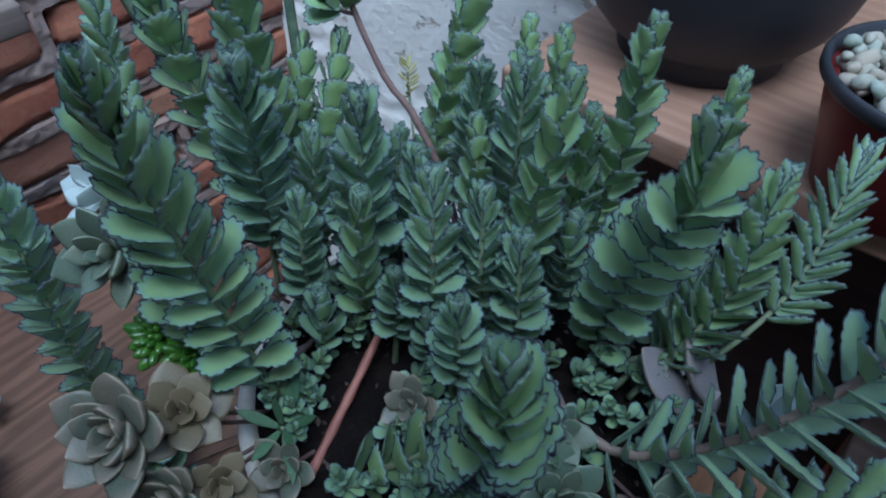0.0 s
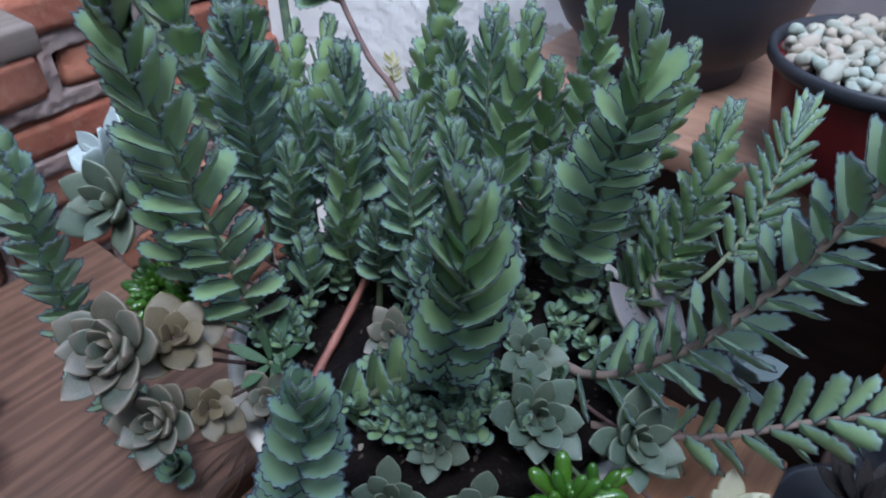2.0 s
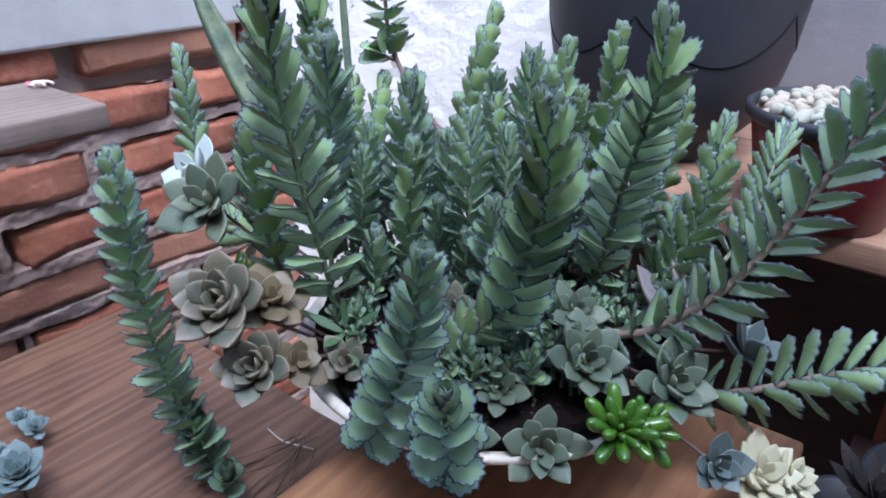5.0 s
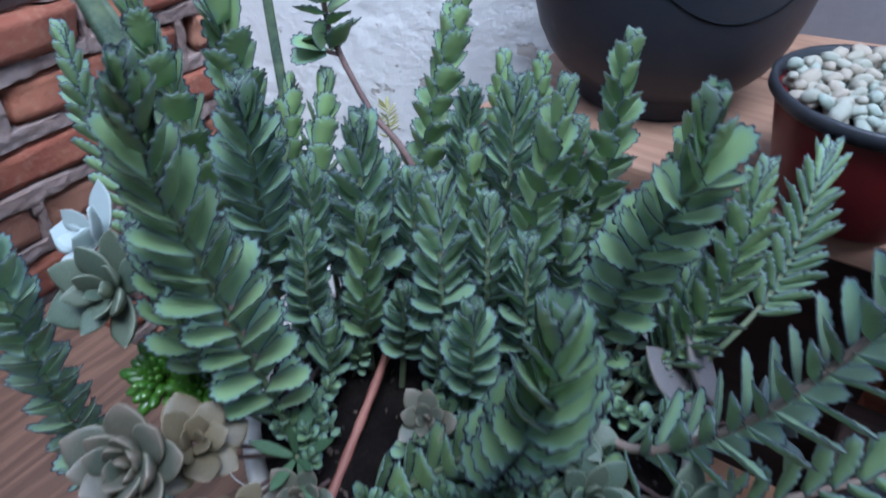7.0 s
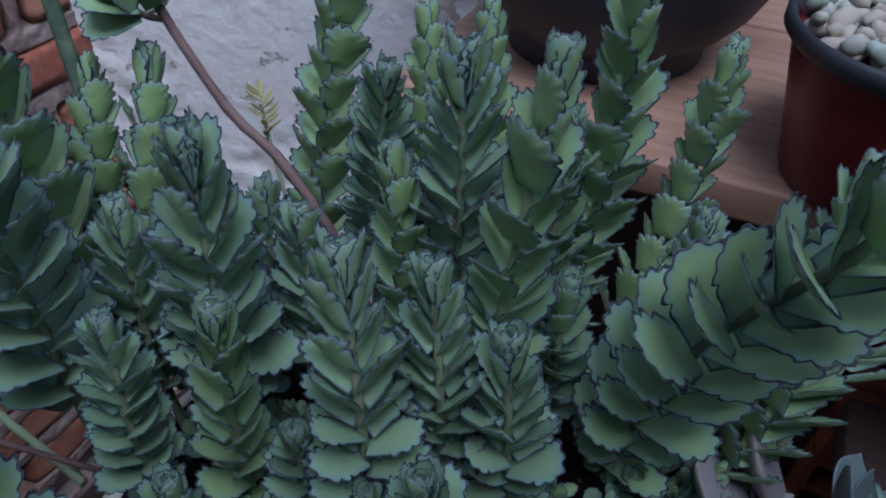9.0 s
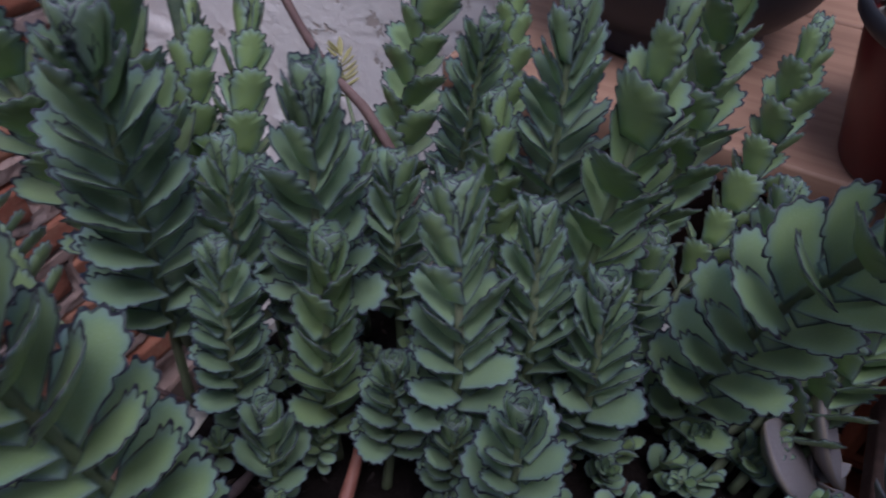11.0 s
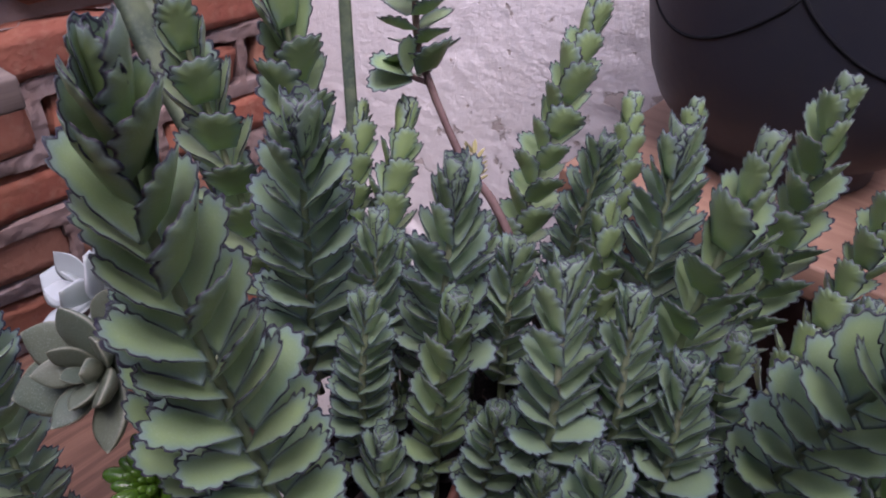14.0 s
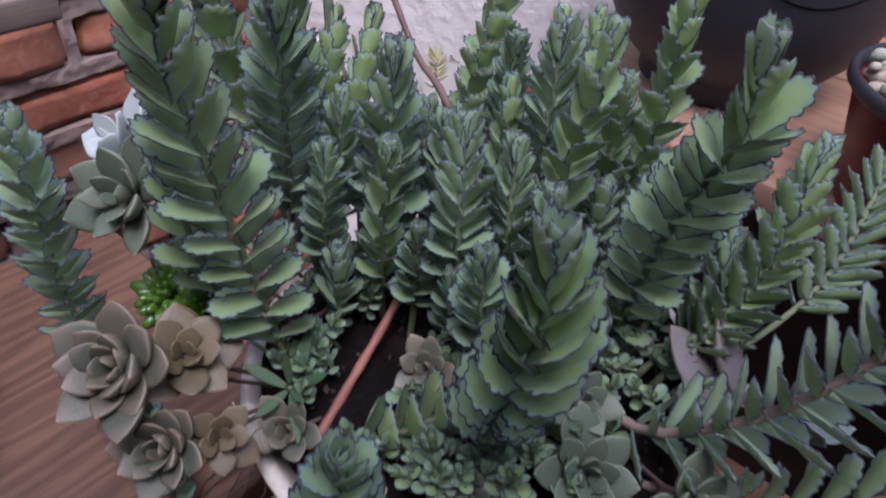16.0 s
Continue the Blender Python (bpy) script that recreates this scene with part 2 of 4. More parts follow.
FLAKED = flaked_plaster("flaked_limewash")
GREYWALL = mottled("grey_wall", (0.195, 0.19, 0.212), (0.165, 0.16, 0.178), 0.85, 6, bump_d=0.002, c=(0.22, 0.212, 0.233), bump_scale=40)
# plain grey for the unseen slab and walls that hold light back
BLOCKERG = mottled("light_blocker_grey", (0.48, 0.48, 0.50), (0.60, 0.60, 0.62), 0.95, 30, bump_d=0.004, c=(0.42, 0.41, 0.41))
PINE = wood_material("pine_plank", (0.178, 0.094, 0.059), (0.072, 0.034, 0.021), 0.65)
PINE2 = wood_material("orange_board", (0.36, 0.185, 0.095), (0.22, 0.105, 0.052), 0.6)
BENCHW = wood_material("bench_pine", (0.36, 0.215, 0.145), (0.27, 0.15, 0.10), 0.6, 0.8)
OLDW = wood_material("weathered_board", (0.20, 0.155, 0.125), (0.11, 0.08, 0.065), 0.8, 1.0, 0.35)
# dark wood of the low stand; also colours the shade panel under the bench
DARKW_SHADE = wood_material("dark_wood_and_bench_shade", (0.075, 0.045, 0.038), (0.045, 0.027, 0.023), 0.7)
TERRA = mottled("hollow_brick_clay", (0.36, 0.12, 0.06), (0.28, 0.085, 0.045), 0.85, 25, bump_d=0.002)
CONCRETE = mottled("concrete_floor", (0.16, 0.145, 0.13), (0.22, 0.20, 0.18), 0.9, 5, bump_d=0.003)
THREAD = mottled("white_thread", (0.7, 0.68, 0.64), (0.6, 0.58, 0.55), 0.8, 50)


# ---- mesh helpers ----
def mesh_of(bm, name, material, smooth=True):
    bmesh.ops.recalc_face_normals(bm, faces=bm.faces)
    me = bpy.data.meshes.new(name)
    bm.to_mesh(me)
    bm.free()
    for p in me.polygons:
        p.use_smooth = smooth
    for m in (material if isinstance(material, (list, tuple)) else [material]):
        me.materials.append(m)
    return me


def thing(name, bm, material, label, category, group="", kind="", m=None, smooth=True):
    ob = new(name, mesh_of(bm, name, material, smooth) if bm else None)
    if m is not None:
        ob.matrix_world = m
    return tagged(ob, label, category, group, kind)


def part(name, bm, material, parent, label="", m=None, smooth=True, kind=""):
    data = bm if isinstance(bm, bpy.types.Mesh) else mesh_of(bm, name, material, smooth)
    ob = new(name, data)
    ob.parent = parent
    if m is not None:
        ob.matrix_local = m
    return tagged(ob, label, kind=kind)


def box(sx, sy, sz, bevel=0.002, centre=(0, 0, 0), segments=2):
    bm = bmesh.new()
    bmesh.ops.create_cube(bm, size=1, matrix=Matrix.Translation(centre) @ Matrix.Diagonal((sx, sy, sz, 1)))
    if bevel:
        bmesh.ops.bevel(bm, geom=bm.edges[:], offset=bevel, segments=segments, affect="EDGES", profile=0.6)
    return bm


def lathe(profile, steps=48):
    """A solid of revolution about z from (radius, height) pairs."""
    bm = bmesh.new()
    rings = []
    for r, z in profile:
        if r < 1e-6:
            rings.append([bm.verts.new((0, 0, z))])
        else:
            rings.append([bm.verts.new((r * math.cos(2 * math.pi * i / steps), r * math.sin(2 * math.pi * i / steps), z)) for i in range(steps)])
    for a, b in zip(rings, rings[1:]):
        for i in range(steps):
            j = (i + 1) % steps
            vs = [a[i % len(a)], a[j % len(a)], b[j % len(b)], b[i % len(b)]]
            vs = list(dict.fromkeys(vs))
            if len(vs) > 2:
                bm.faces.new(vs)
    return bm


def spline(points, n):
    """Points along a smooth Catmull-Rom curve."""
    P = [Vector(p) for p in points]
    P = [2 * P[0] - P[1]] + P + [2 * P[-1] - P[-2]]
    out = []
    for k in range(n + 1):
        s = k / n * (len(P) - 3)
        i = min(int(s), len(P) - 4)
        t = s - i
        a, b, c, d = P[i:i + 4]
        out.append(0.5 * ((2 * b) + (c - a) * t + (2 * a - 5 * b + 4 * c - d) * t * t + (3 * b - a - 3 * c + d) * t ** 3))
    return out


def tube(points, r0, r1, sides=8, bm=None, knots=0.0):
    bm = bm or bmesh.new()
    prev, side = None, Vector((1, 0.1, 0))
    for k, p in enumerate(points):
        t = (points[min(k + 1, len(points) - 1)] - points[max(k - 1, 0)]).normalized()
        side = (side - t * side.dot(t)).normalized()
        up = t.cross(side)
        r = r0 + (r1 - r0) * k / (len(points) - 1)
        r *= 1 + knots * math.sin(k * 2.1)
        ring = [bm.verts.new(p + r * (math.cos(a) * side + math.sin(a) * up)) for a in (2 * math.pi * i / sides for i in range(sides))]
        if prev:
            for i in range(sides):
                bm.faces.new((prev[i], prev[(i + 1) % sides], ring[(i + 1) % sides], ring[i]))
        else:
            bm.faces.new(ring)
        prev = ring
    bm.faces.new(prev)
    return bm


def shell(name, outline, height, thick, rings, material, smooth=None):
    """A leaf blade: a closed outline (x, y), filled in rings towards its middle line, with an upper and an under side."""
    length = max(y for _, y in outline)
    n = len(outline)
    verts, info, faces, below = [], [], [], []
    first = None
    for under in (0, 1):
        loops = []
        for k, (f, e) in enumerate(rings if not under else (rings[0], rings[2], rings[-1])):
            if under and not k:
                loops.append(first)
                continue
            row = []
            keep = min(1.0, max(0.0, (f - 0.66) / 0.30)) if smooth else 1.0
            for (x, y), (sx, sy) in zip(outline, smooth or outline):
                x, y = sx + (x - sx) * keep, sy + (y - sy) * keep
                yy = length * 0.5 + (y - length * 0.5) * (0.35 + 0.65 * f)
                xx = x * f
                row.append(len(verts))
                verts.append((xx, yy, height(xx, yy) - (thick * (1 - f ** 4) if under else 0)))
                info.append((e, yy / length))
            loops.append(row)
            first = first or row
        for r, q in zip(loops, loops[1:]):
            for i in range(n):
                j = (i + 1) % n
                face = (r[i], r[j], q[j], q[i])
                faces.append(face if not under else face[::-1])
                below.append(under)
        inner = loops[-1]
        for i in range(n // 2):
            face = (inner[i], inner[i + 1], inner[n - 2 - i], inner[n - 1 - i])
            face = tuple(dict.fromkeys(face))
            if len(face) > 2:
                faces.append(face if not under else face[::-1])
                below.append(under)
    me = bpy.data.meshes.new(name)
    me.from_pydata(verts, [], faces)
    lay = me.color_attributes.new("leafmap", "FLOAT_COLOR", "CORNER")
    for p, under in zip(me.polygons, below):
        p.use_smooth = True
        for lp in p.loop_indices:
            e, along = info[me.loops[lp].vertex_index]
            lay.data[lp].color = (e, float(under), along, 1.0)
    me.materials.append(material)
    return me


def scalloped_leaf(seed, width=0.6, lobes=9, cup=0.25, curl=0.0, material=None, deep=0.05, foot=0.42, peak=0.62, points=50):
    """A flat obovate blade of length 1 with round teeth on its outer half, root at the origin, along +y, upper side +z."""
    rnd = random.Random(seed)
    half = []
    n = 60
    for i in range(n + 1):
        y = 0.5 - 0.5 * math.cos(math.pi * i / n)
        w = (foot + (1 - foot) * math.sin(math.pi / 2 * y / peak) ** 1.1) if y < peak else max(0.0, 1 - ((y - peak) / (1 - peak)) ** 3.0) ** 0.52
        half.append(Vector((0.5 * width * w, y)))
    dense = half + [Vector((-p.x, p.y)) for p in half[-2::-1]]
    far = [0.0]
    for a, b in zip(dense, dense[1:]):
        far.append(far[-1] + (b - a).length)
    ring = [Vector((np.interp(far[-1] * i / (points - 1), far, [p.x for p in dense]), np.interp(far[-1] * i / (points - 1), far, [p.y for p in dense]))) for i in range(points)]
    turns = [rnd.uniform(-0.3, 0.3) for _ in range(lobes + 2)]
    outline, inner = [], []
    for i, p in enumerate(ring):
        d = ring[min(i + 1, len(ring) - 1)] - ring[max(i - 1, 0)]
        nor = Vector((d.y, -d.x)).normalized()
        u = (i / (points - 1) - 0.16) / 0.68
        amp = deep * min(1.0, max(0.0, min(u, 1 - u) * 6)) if 0 < u < 1 else 0.0
        v = min(max(u, 0.0), 1.0) * lobes
        tooth = abs(math.sin(math.pi * (v + 0.3 * turns[int(v)] * math.sin(math.pi * (v % 1.0))))) ** 0.62
        q = p + nor * amp * (1.5 * tooth - 0.75 + 0.8 * turns[int(v)])
        outline.append((q.x, q.y))
        inner.append((p.x, p.y))
    twist = rnd.uniform(-0.15, 0.15)
    lean = rnd.uniform(-0.06, 0.06)

    def height(x, y):
        wave = 0.022 * width * math.sin(8 * y + seed + (1.5 if x > 0 else 0)) * (2 * abs(x) / width) ** 2
        return cup * x * x * 2.0 / width + curl * (y * y - 0.15 * y) + twist * x * y + wave + 0.06 * abs(x) + lean * x
    return shell("leaf", outline, height, 0.065, ((1.0, 1.0), (0.920, 0.92), (0.885, 0.36), (0.72, 0.16), (0.34, 0.0)), material, inner)


def fleshy_leaf(seed, width=0.5, thick=0.2, point=0.5, cup=0.15, material=None, n=12, m=10):
    """A thick pointed leaf of length 1: an oval cross-section, flat above and keeled below."""
    rnd = random.Random(seed)
    bm = bmesh.new()
    lay = bm.loops.layers.float_color.new("leafmap")
    info, prev = {}, None
    for k in range(n + 1):
        u = k / n
        peak = 0.58
        w = 0.5 * width * ((0.36 + 0.64 * math.sin(math.pi / 2 * u / peak)) if u < peak else max(0.0, math.cos(math.pi / 2 * (u - peak) / (1 - peak))) ** (0.42 + 0.95 * point))
        th = thick * (0.55 + 0.45 * math.sin(math.pi * min(1, u * 0.9))) * (1 - u ** 4) ** 0.5
        w = max(w, 0.004)
        ring = []
        for i in range(m):
            a = 2 * math.pi * i / m
            x = w * math.cos(a)
            s = math.sin(a)
            z = (0.18 if s > 0 else 0.62) * th * s * (1 - 0.25 * abs(math.cos(a)))
            z += cup * (u * u) * 0.6 + cup * 1.2 * x * x / max(width, 0.1)
            v = bm.verts.new((x, u, z))
            info[v] = (1.0 if abs(math.cos(a)) > 0.95 or u > 0.95 else 0.0, max(0.0, -s), u)
            ring.append(v)
        if prev:
            for i in range(m):
                bm.faces.new((prev[i], prev[(i + 1) % m], ring[(i + 1) % m], ring[i]))
        else:
            bm.faces.new(ring[::-1])
        prev = ring
    bm.faces.new(prev)
    for f in bm.faces:
        for lp in f.loops:
            lp[lay] = (*info[lp.vert], 1.0)
    return mesh_of(bm, "leaf", material)


def frame_of(root, along, face, size, width=1.0):
    """A leaf's pose: root, the way it points, the way its upper side looks, its length."""
    y = along.normalized()
    z = (face - y * face.dot(y)).normalized()
    x = y.cross(z)
    return Matrix(((x.x * size * width, y.x * size, z.x * size, root.x), (x.y * size * width, y.y * size, z.y * size, root.y),
                   (x.z * size * width, y.z * size, z.z * size, root.z), (0, 0, 0, 1)))


LEAVES = {}
for shape, wide, foot, peak, deep in (("oblong", 0.67, 0.64, 0.62, 0.088), ("broad", 0.80, 0.60, 0.64, 0.092), ("scale", 0.86, 0.54, 0.66, 0.092), ("slim", 0.47, 0.58, 0.60, 0.062), ("narrow", 0.40, 0.48, 0.58, 0.050)):
    for tone, mat in (("green", KAL), ("blue", KALB)):
        LEAVES[shape, tone] = [scalloped_leaf(n + len(LEAVES) * 7, wide * w, 8 + n % 2, c, q, mat, deep, foot, peak) for n, (w, c, q) in enumerate(((1.0, 0.16, 0.06), (0.92, 0.08, -0.06), (1.06, 0.18, 0.02), (0.97, 0.12, -0.02), (1.0, 0.05, -0.10)))]
SEEDLING = [scalloped_leaf(70 + n, 0.78, 7, 0.2, -0.05 * n, (KALB, KAL, KALB)[n], 0.07, 0.4, 0.62, 26) for n in range(3)]
BLADES = [scalloped_leaf(90 + n, 0.42 + 0.03 * n, 9, 0.45, 0.10 - 0.04 * n, YOUNG, 0.045, 0.5, 0.56, 36) for n in range(4)]


def kalanchoe(points, leaf=0.02, pitch=0.27, colour="blue", phase=45, shape="oblong", thick=0.0018, bare=0.12, open_low=58, open_top=10, seed=0, stem=None, crown=0, slow=1.6,
              label="blue-green kalanchoe stem with scalloped dark-edged leaves", bud=0.9, group="kalanchoe plants in the white pot", spread=90, droop=20, meshes=None):
    """One kalanchoe: a curved stem with pairs of leaves, each pair turned a quarter from the last, closing to a bud at the tip."""
    rnd = random.Random(seed + 17)
    phase += rnd.uniform(-6, 6)
    points = [Vector(p) for p in points]
    points[-1] = points[-1] - (points[-1] - points[-2]).normalized() * leaf * bud * 0.92
    path = spline(points, 60)
    dist = [0.0]
    for a, b in zip(path, path[1:]):
        dist.append(dist[-1] + (b - a).length)
    total = dist[-1]
    root = tagged(new("kalanchoe"), label, "succulent plant", group)
    root.matrix_world = Matrix.Translation(path[0])
    inv = Matrix.Translation(-path[0])
    part("stem", tube([inv @ p for p in path[::3]], thick, thick * 0.55, 8, knots=0.06), stem or STEMG, root)
    meshes = meshes or LEAVES[shape, colour]
    k = 0
    s = bare * total + 0.003
    while s < total + 0.001:
        i = min(max(j for j in range(len(dist)) if dist[j] <= s), len(path) - 2)
        t = (path[i + 1] - path[i]).normalized()
        p = path[i].lerp(path[i + 1], (s - dist[i]) / max(1e-6, dist[i + 1] - dist[i]))
        ref = Vector((0, -1, 0)) if abs(t.y) < 0.8 else Vector((0, 0, 1))
        ref = (ref - t * ref.dot(t)).normalized()
        side = t.cross(ref)
        left = max(0.0, (total - s) / leaf)
        a = radians(open_top + (open_low - open_top) * (1 - math.exp(-left / slow)) + droop * max(0.0, 1 - s / total) ** 1.9 * min(1.0, left / 3))
        size = leaf * (bud + (1 - bud) * min(1.0, left / 1.1)) * (0.78 + 0.30 * min(1.0, s / (0.42 * total)) - 0.05 * s / total)
        for h in (0, 1):
            az = radians(phase + spread * (k % 2) + 180 * h + rnd.uniform(-5, 5))
            rad = math.cos(az) * ref + math.sin(az) * side
            aa = a + radians(rnd.uniform(-4.5, 4.5))
            along = math.cos(aa) * t + math.sin(aa) * rad
            roll = radians(rnd.uniform(-9, 9))
            face = (math.sin(aa) * t - math.cos(aa) * rad) * math.cos(roll) + along.cross(math.sin(aa) * t - math.cos(aa) * rad) * math.sin(roll)
            z = size * rnd.uniform(0.86, 1.1)
            part("leaf", meshes[rnd.randrange(len(meshes))], None, root, m=inv @ frame_of(p + rad * thick * 0.6, along, face, z, rnd.uniform(0.92, 1.08) * min(1.0, 0.58 + 0.28 * left)))
        s += pitch * leaf * rnd.uniform(0.93, 1.07) * (1.0 if left > 0.7 else 0.65)
        k += 1
    # young upright blades, pair within pair, close the tip
    t = (path[-1] - path[-2]).normalized()
    ref = Vector((0, -1, 0)) if abs(t.y) < 0.8 else Vector((0, 0, 1))
    ref = (ref - t * ref.dot(t)).normalized()
    side = t.cross(ref)
    crown = round(crown * 1.5)
    for j in range(crown):
        f = 1 - j / crown
        az = radians(phase + 180 * (j % 2) + spread * ((j // 2 + k) % 2) + rnd.uniform(-14, 14))
        rad = math.cos(az) * ref + math.sin(az) * side
        aa = radians(2 + 10 * f + rnd.uniform(-2, 2))
        along = math.cos(aa) * t + math.sin(aa) * rad
        part("young_leaf", BLADES[j % len(BLADES)], None, root, m=inv @ frame_of(path[-1] + t * leaf * 0.06 * (1 - f) + rad * leaf * (0.02 + 0.05 * f), along, math.sin(aa) * t - math.cos(aa) * rad, leaf * bud * (0.74 + 0.24 * f) * rnd.uniform(0.94, 1.06), rnd.uniform(0.95, 1.2)))
    return root


def rosette(centre, up, radius, leaves, count=22, label="", name="rosette", category="succulent plant", group="", flat=0.85, stem_to=None, width=1.0, start=0, stem_mat=None):
    """A rosette: leaves in a spiral, upright in the heart and lying flat at the rim."""
    rnd = random.Random(int(abs(centre[0] * 7919 + centre[1] * 104729) * 1000))
    c, up = Vector(centre), Vector(up).normalized()
    side = up.orthogonal().normalized()
    other = up.cross(side)
    root = tagged(new(name), label, category, group)
    root.matrix_world = Matrix.Translation(c)
    low = Vector(stem_to) - c if stem_to else -up * radius * 0.9
    part("stem", tube(spline([low, low * 0.5 + up * -0.002, up * 0.001], 6), 0.0011, 0.0010, 7), stem_mat or STEMW, root)
    for k in range(start, count):
        f = (k + 0.5) / count
        az = radians(137.5 * k + rnd.uniform(-8, 8))
        rad = math.cos(az) * side + math.sin(az) * other
        el = radians(80 - (80 + 12 * (1 - flat)) * f ** 0.6 * flat + rnd.uniform(-6, 6))
        along = math.cos(el) * rad + math.sin(el) * up
        face = math.cos(el) * up - math.sin(el) * rad
        size = radius * (0.32 + 0.68 * f ** 0.8) * rnd.uniform(0.92, 1.08)
        part("leaf", leaves[k % len(leaves)], None, root, m=frame_of(rad * radius * 0.05 + up * (1 - f) * radius * 0.22 - up * radius * 0.1, along, face, size, width))
    return root


# ---- plan: the brick wall runs along U, the white wall and the bench along A ----
U, A = Vector((0.643, 0.766, 0)), Vector((0.766, -0.643, 0))


def turned(origin, xdir):
    """A level pose at origin whose x axis points along xdir."""
    return Matrix.Translation(origin) @ Matrix.Rotation(math.atan2(xdir[1], xdir[0]), 4, "Z")


FLOOR, TABLE, BOARD, BENCH = -0.70, 0.05, 0.13, 0.205
bm = bmesh.new()
bmesh.ops.create_grid(bm, x_segments=40, y_segments=40, size=60, matrix=Matrix.Translation((0, 0, FLOOR)))
thing("ground", bm, CONCRETE, "grey-brown concrete ground", "ground", kind="structure")

# brick wall: a mortar core with bricks set in it, white beam along its top
CORNER = Vector((-0.244, 1.001, 0))
wall = thing("wall_west", box(2.2, 0.10, 1.0, 0.0, (-1.1, 0.070, 0.26)), MORTAR, "old red brick wall with rough grey mortar joints", "wall", kind="structure",
             m=turned(CORNER + Vector((0, 0, -0.50)), U))
beam = thing("wall_beam", box(2.2, 0.14, 1.6, 0.006, (-1.1, 0.056, 0.80)), PLASTER, "white painted plaster band above the brickwork", "wall", kind="structure",
             m=turned(CORNER + Vector((0, 0, 0.262)), U))
bm = box(2.6, 0.14, 2.6, 0.004, (1.3, 0.085, 0.60))
face = [[bm.verts.new((x * 1.4 / 140, -0.002 + 0.005 * noise.noise(Vector((x * 0.04, z * 0.04, 3))) + 0.012 * max(0.0, noise.noise(Vector((x * 0.06, z * 0.06, 8)))) * noise.noise(Vector((x * 0.35, z * 0.5, 0))), -0.7 + z * 0.01)) for z in range(150)] for x in range(141)]
for a, b in zip(face, face[1:]):
    for k in range(149):
        bm.faces.new((a[k], b[k], b[k + 1], a[k + 1]))
white = thing("wall_north", bm, FLAKED, "white limewashed rough plaster wall", "wall", kind="structure", m=turned(CORNER, Vector((0.887, -0.463, 0))))
GREYX = 0.60
# thin grey section set just in front of the white wall
thing("wall_east", box(1.6, 0.02, 1.35, 0.003, (0.8, 0.0, 0.025)), GREYWALL, "pale grey wall section behind the bench", "wall", kind="structure", m=turned(CORNER + Vector((0.887, -0.463, 0)) * GREYX + Vector((-0.463, -0.887, 0)) * 0.012, Vector((0.887, -0.463, 0))))
# unseen slab, added to keep sky and sun off the front
thing("ceiling", box(5.0, 1.75, 0.08, 0.0, (0, 0, 0)), BLOCKERG, "unseen slab added to block light from the front", "ceiling", kind="structure", m=Matrix.Translation((0, -1.35, 1.45)))
# added wall behind the camera, out of view, to cut frontal light
thing("blocker_south", box(5.0, 0.15, 2.6, 0.0, (0, 0, 1.3)), BLOCKERG, "plain unseen wall added to block light", "wall", kind="structure", m=Matrix.Translation((0, -1.5, FLOOR)))


# two more added side walls, never in view, stop low-angle sky light
for name, x, y, length, turn in (("blocker_east", 2.22, -0.85, 1.5, 72), ("blocker_west", -2.02, -1.10, 1.2, 45)):
    thing(name, box(length, 0.12, 2.6, 0.0, (0, 0, 1.3)), BLOCKERG, "plain unseen wall added to block light", "wall", kind="structure", m=pose(x, y, FLOOR, 0, 0, turn))


def rough_block(sx, sy, sz, seed, amount):
    bm = bmesh.new()
    bmesh.ops.create_cube(bm, size=1, matrix=Matrix.Diagonal((sx, sy, sz, 1)))
    bmesh.ops.subdivide_edges(bm, edges=bm.edges[:], cuts=3, use_grid_fill=True)
    bmesh.ops.bevel(bm, geom=[e for e in bm.edges if e.calc_face_angle(0) > 1], offset=0.005, segments=2, affect="EDGES")
    for v in bm.verts:
        v.co += Vector((noise.noise(v.co * 28 + Vector((seed * 9.1, 0, 0))), noise.noise(v.co * 28 + Vector((0, seed * 7.7, 3))), noise.noise(v.co * 28 + Vector((5, 0, seed * 3.3))))) * amount
    return bm


brick_meshes = [mesh_of(rough_block(0.236, 0.09, 0.054, s, 0.008), "brick", BRICK) for s in range(7)]
COURSE, BRICKS = 0.0735, 0.258
verts, faces = [], []
for i in range(281):
    for k in range(268):
        x, z = -1.4 + i * 0.005, -0.10 + k * 0.003
        ragged = 0.0045 * noise.noise(Vector((x * 14, z * 16, 9))) + 0.003 * noise.noise(Vector((x * 45, z * 45, 4)))
        course = (0.7132 - z) / COURSE
        bed = abs(course - round(course)) * COURSE
        head = (x - 0.055 - BRICKS / 2 + (BRICKS / 2 if math.floor(course) % 2 == 0 else 0.0)) % BRICKS
        head = min(head, BRICKS - head)
        d = min(bed, head + 0.003) + ragged
        joint = 1 / (1 + math.exp((d - 0.0118) / 0.0006))
        rough = 0.5 * noise.noise(Vector((x * 9, z * 14, 2))) + 0.35 * noise.noise(Vector((x * 30, z * 40, 5))) + 0.3 * noise.noise(Vector((x * 90, z * 90, 7)))
        verts.append((x, 0.014 - joint * (0.0225 + 0.007 * rough), z))
        if i and k:
            n = len(verts) - 1
            faces.append((n - 269, n - 1, n, n - 268))
me = bpy.data.meshes.new("mortar_smear")
me.from_pydata(verts, [], faces)
me.materials.append(MORTAR)
part("mortar_smear", me, None, wall, "rough grey mortar smeared over the joints")
rnd = random.Random(4)
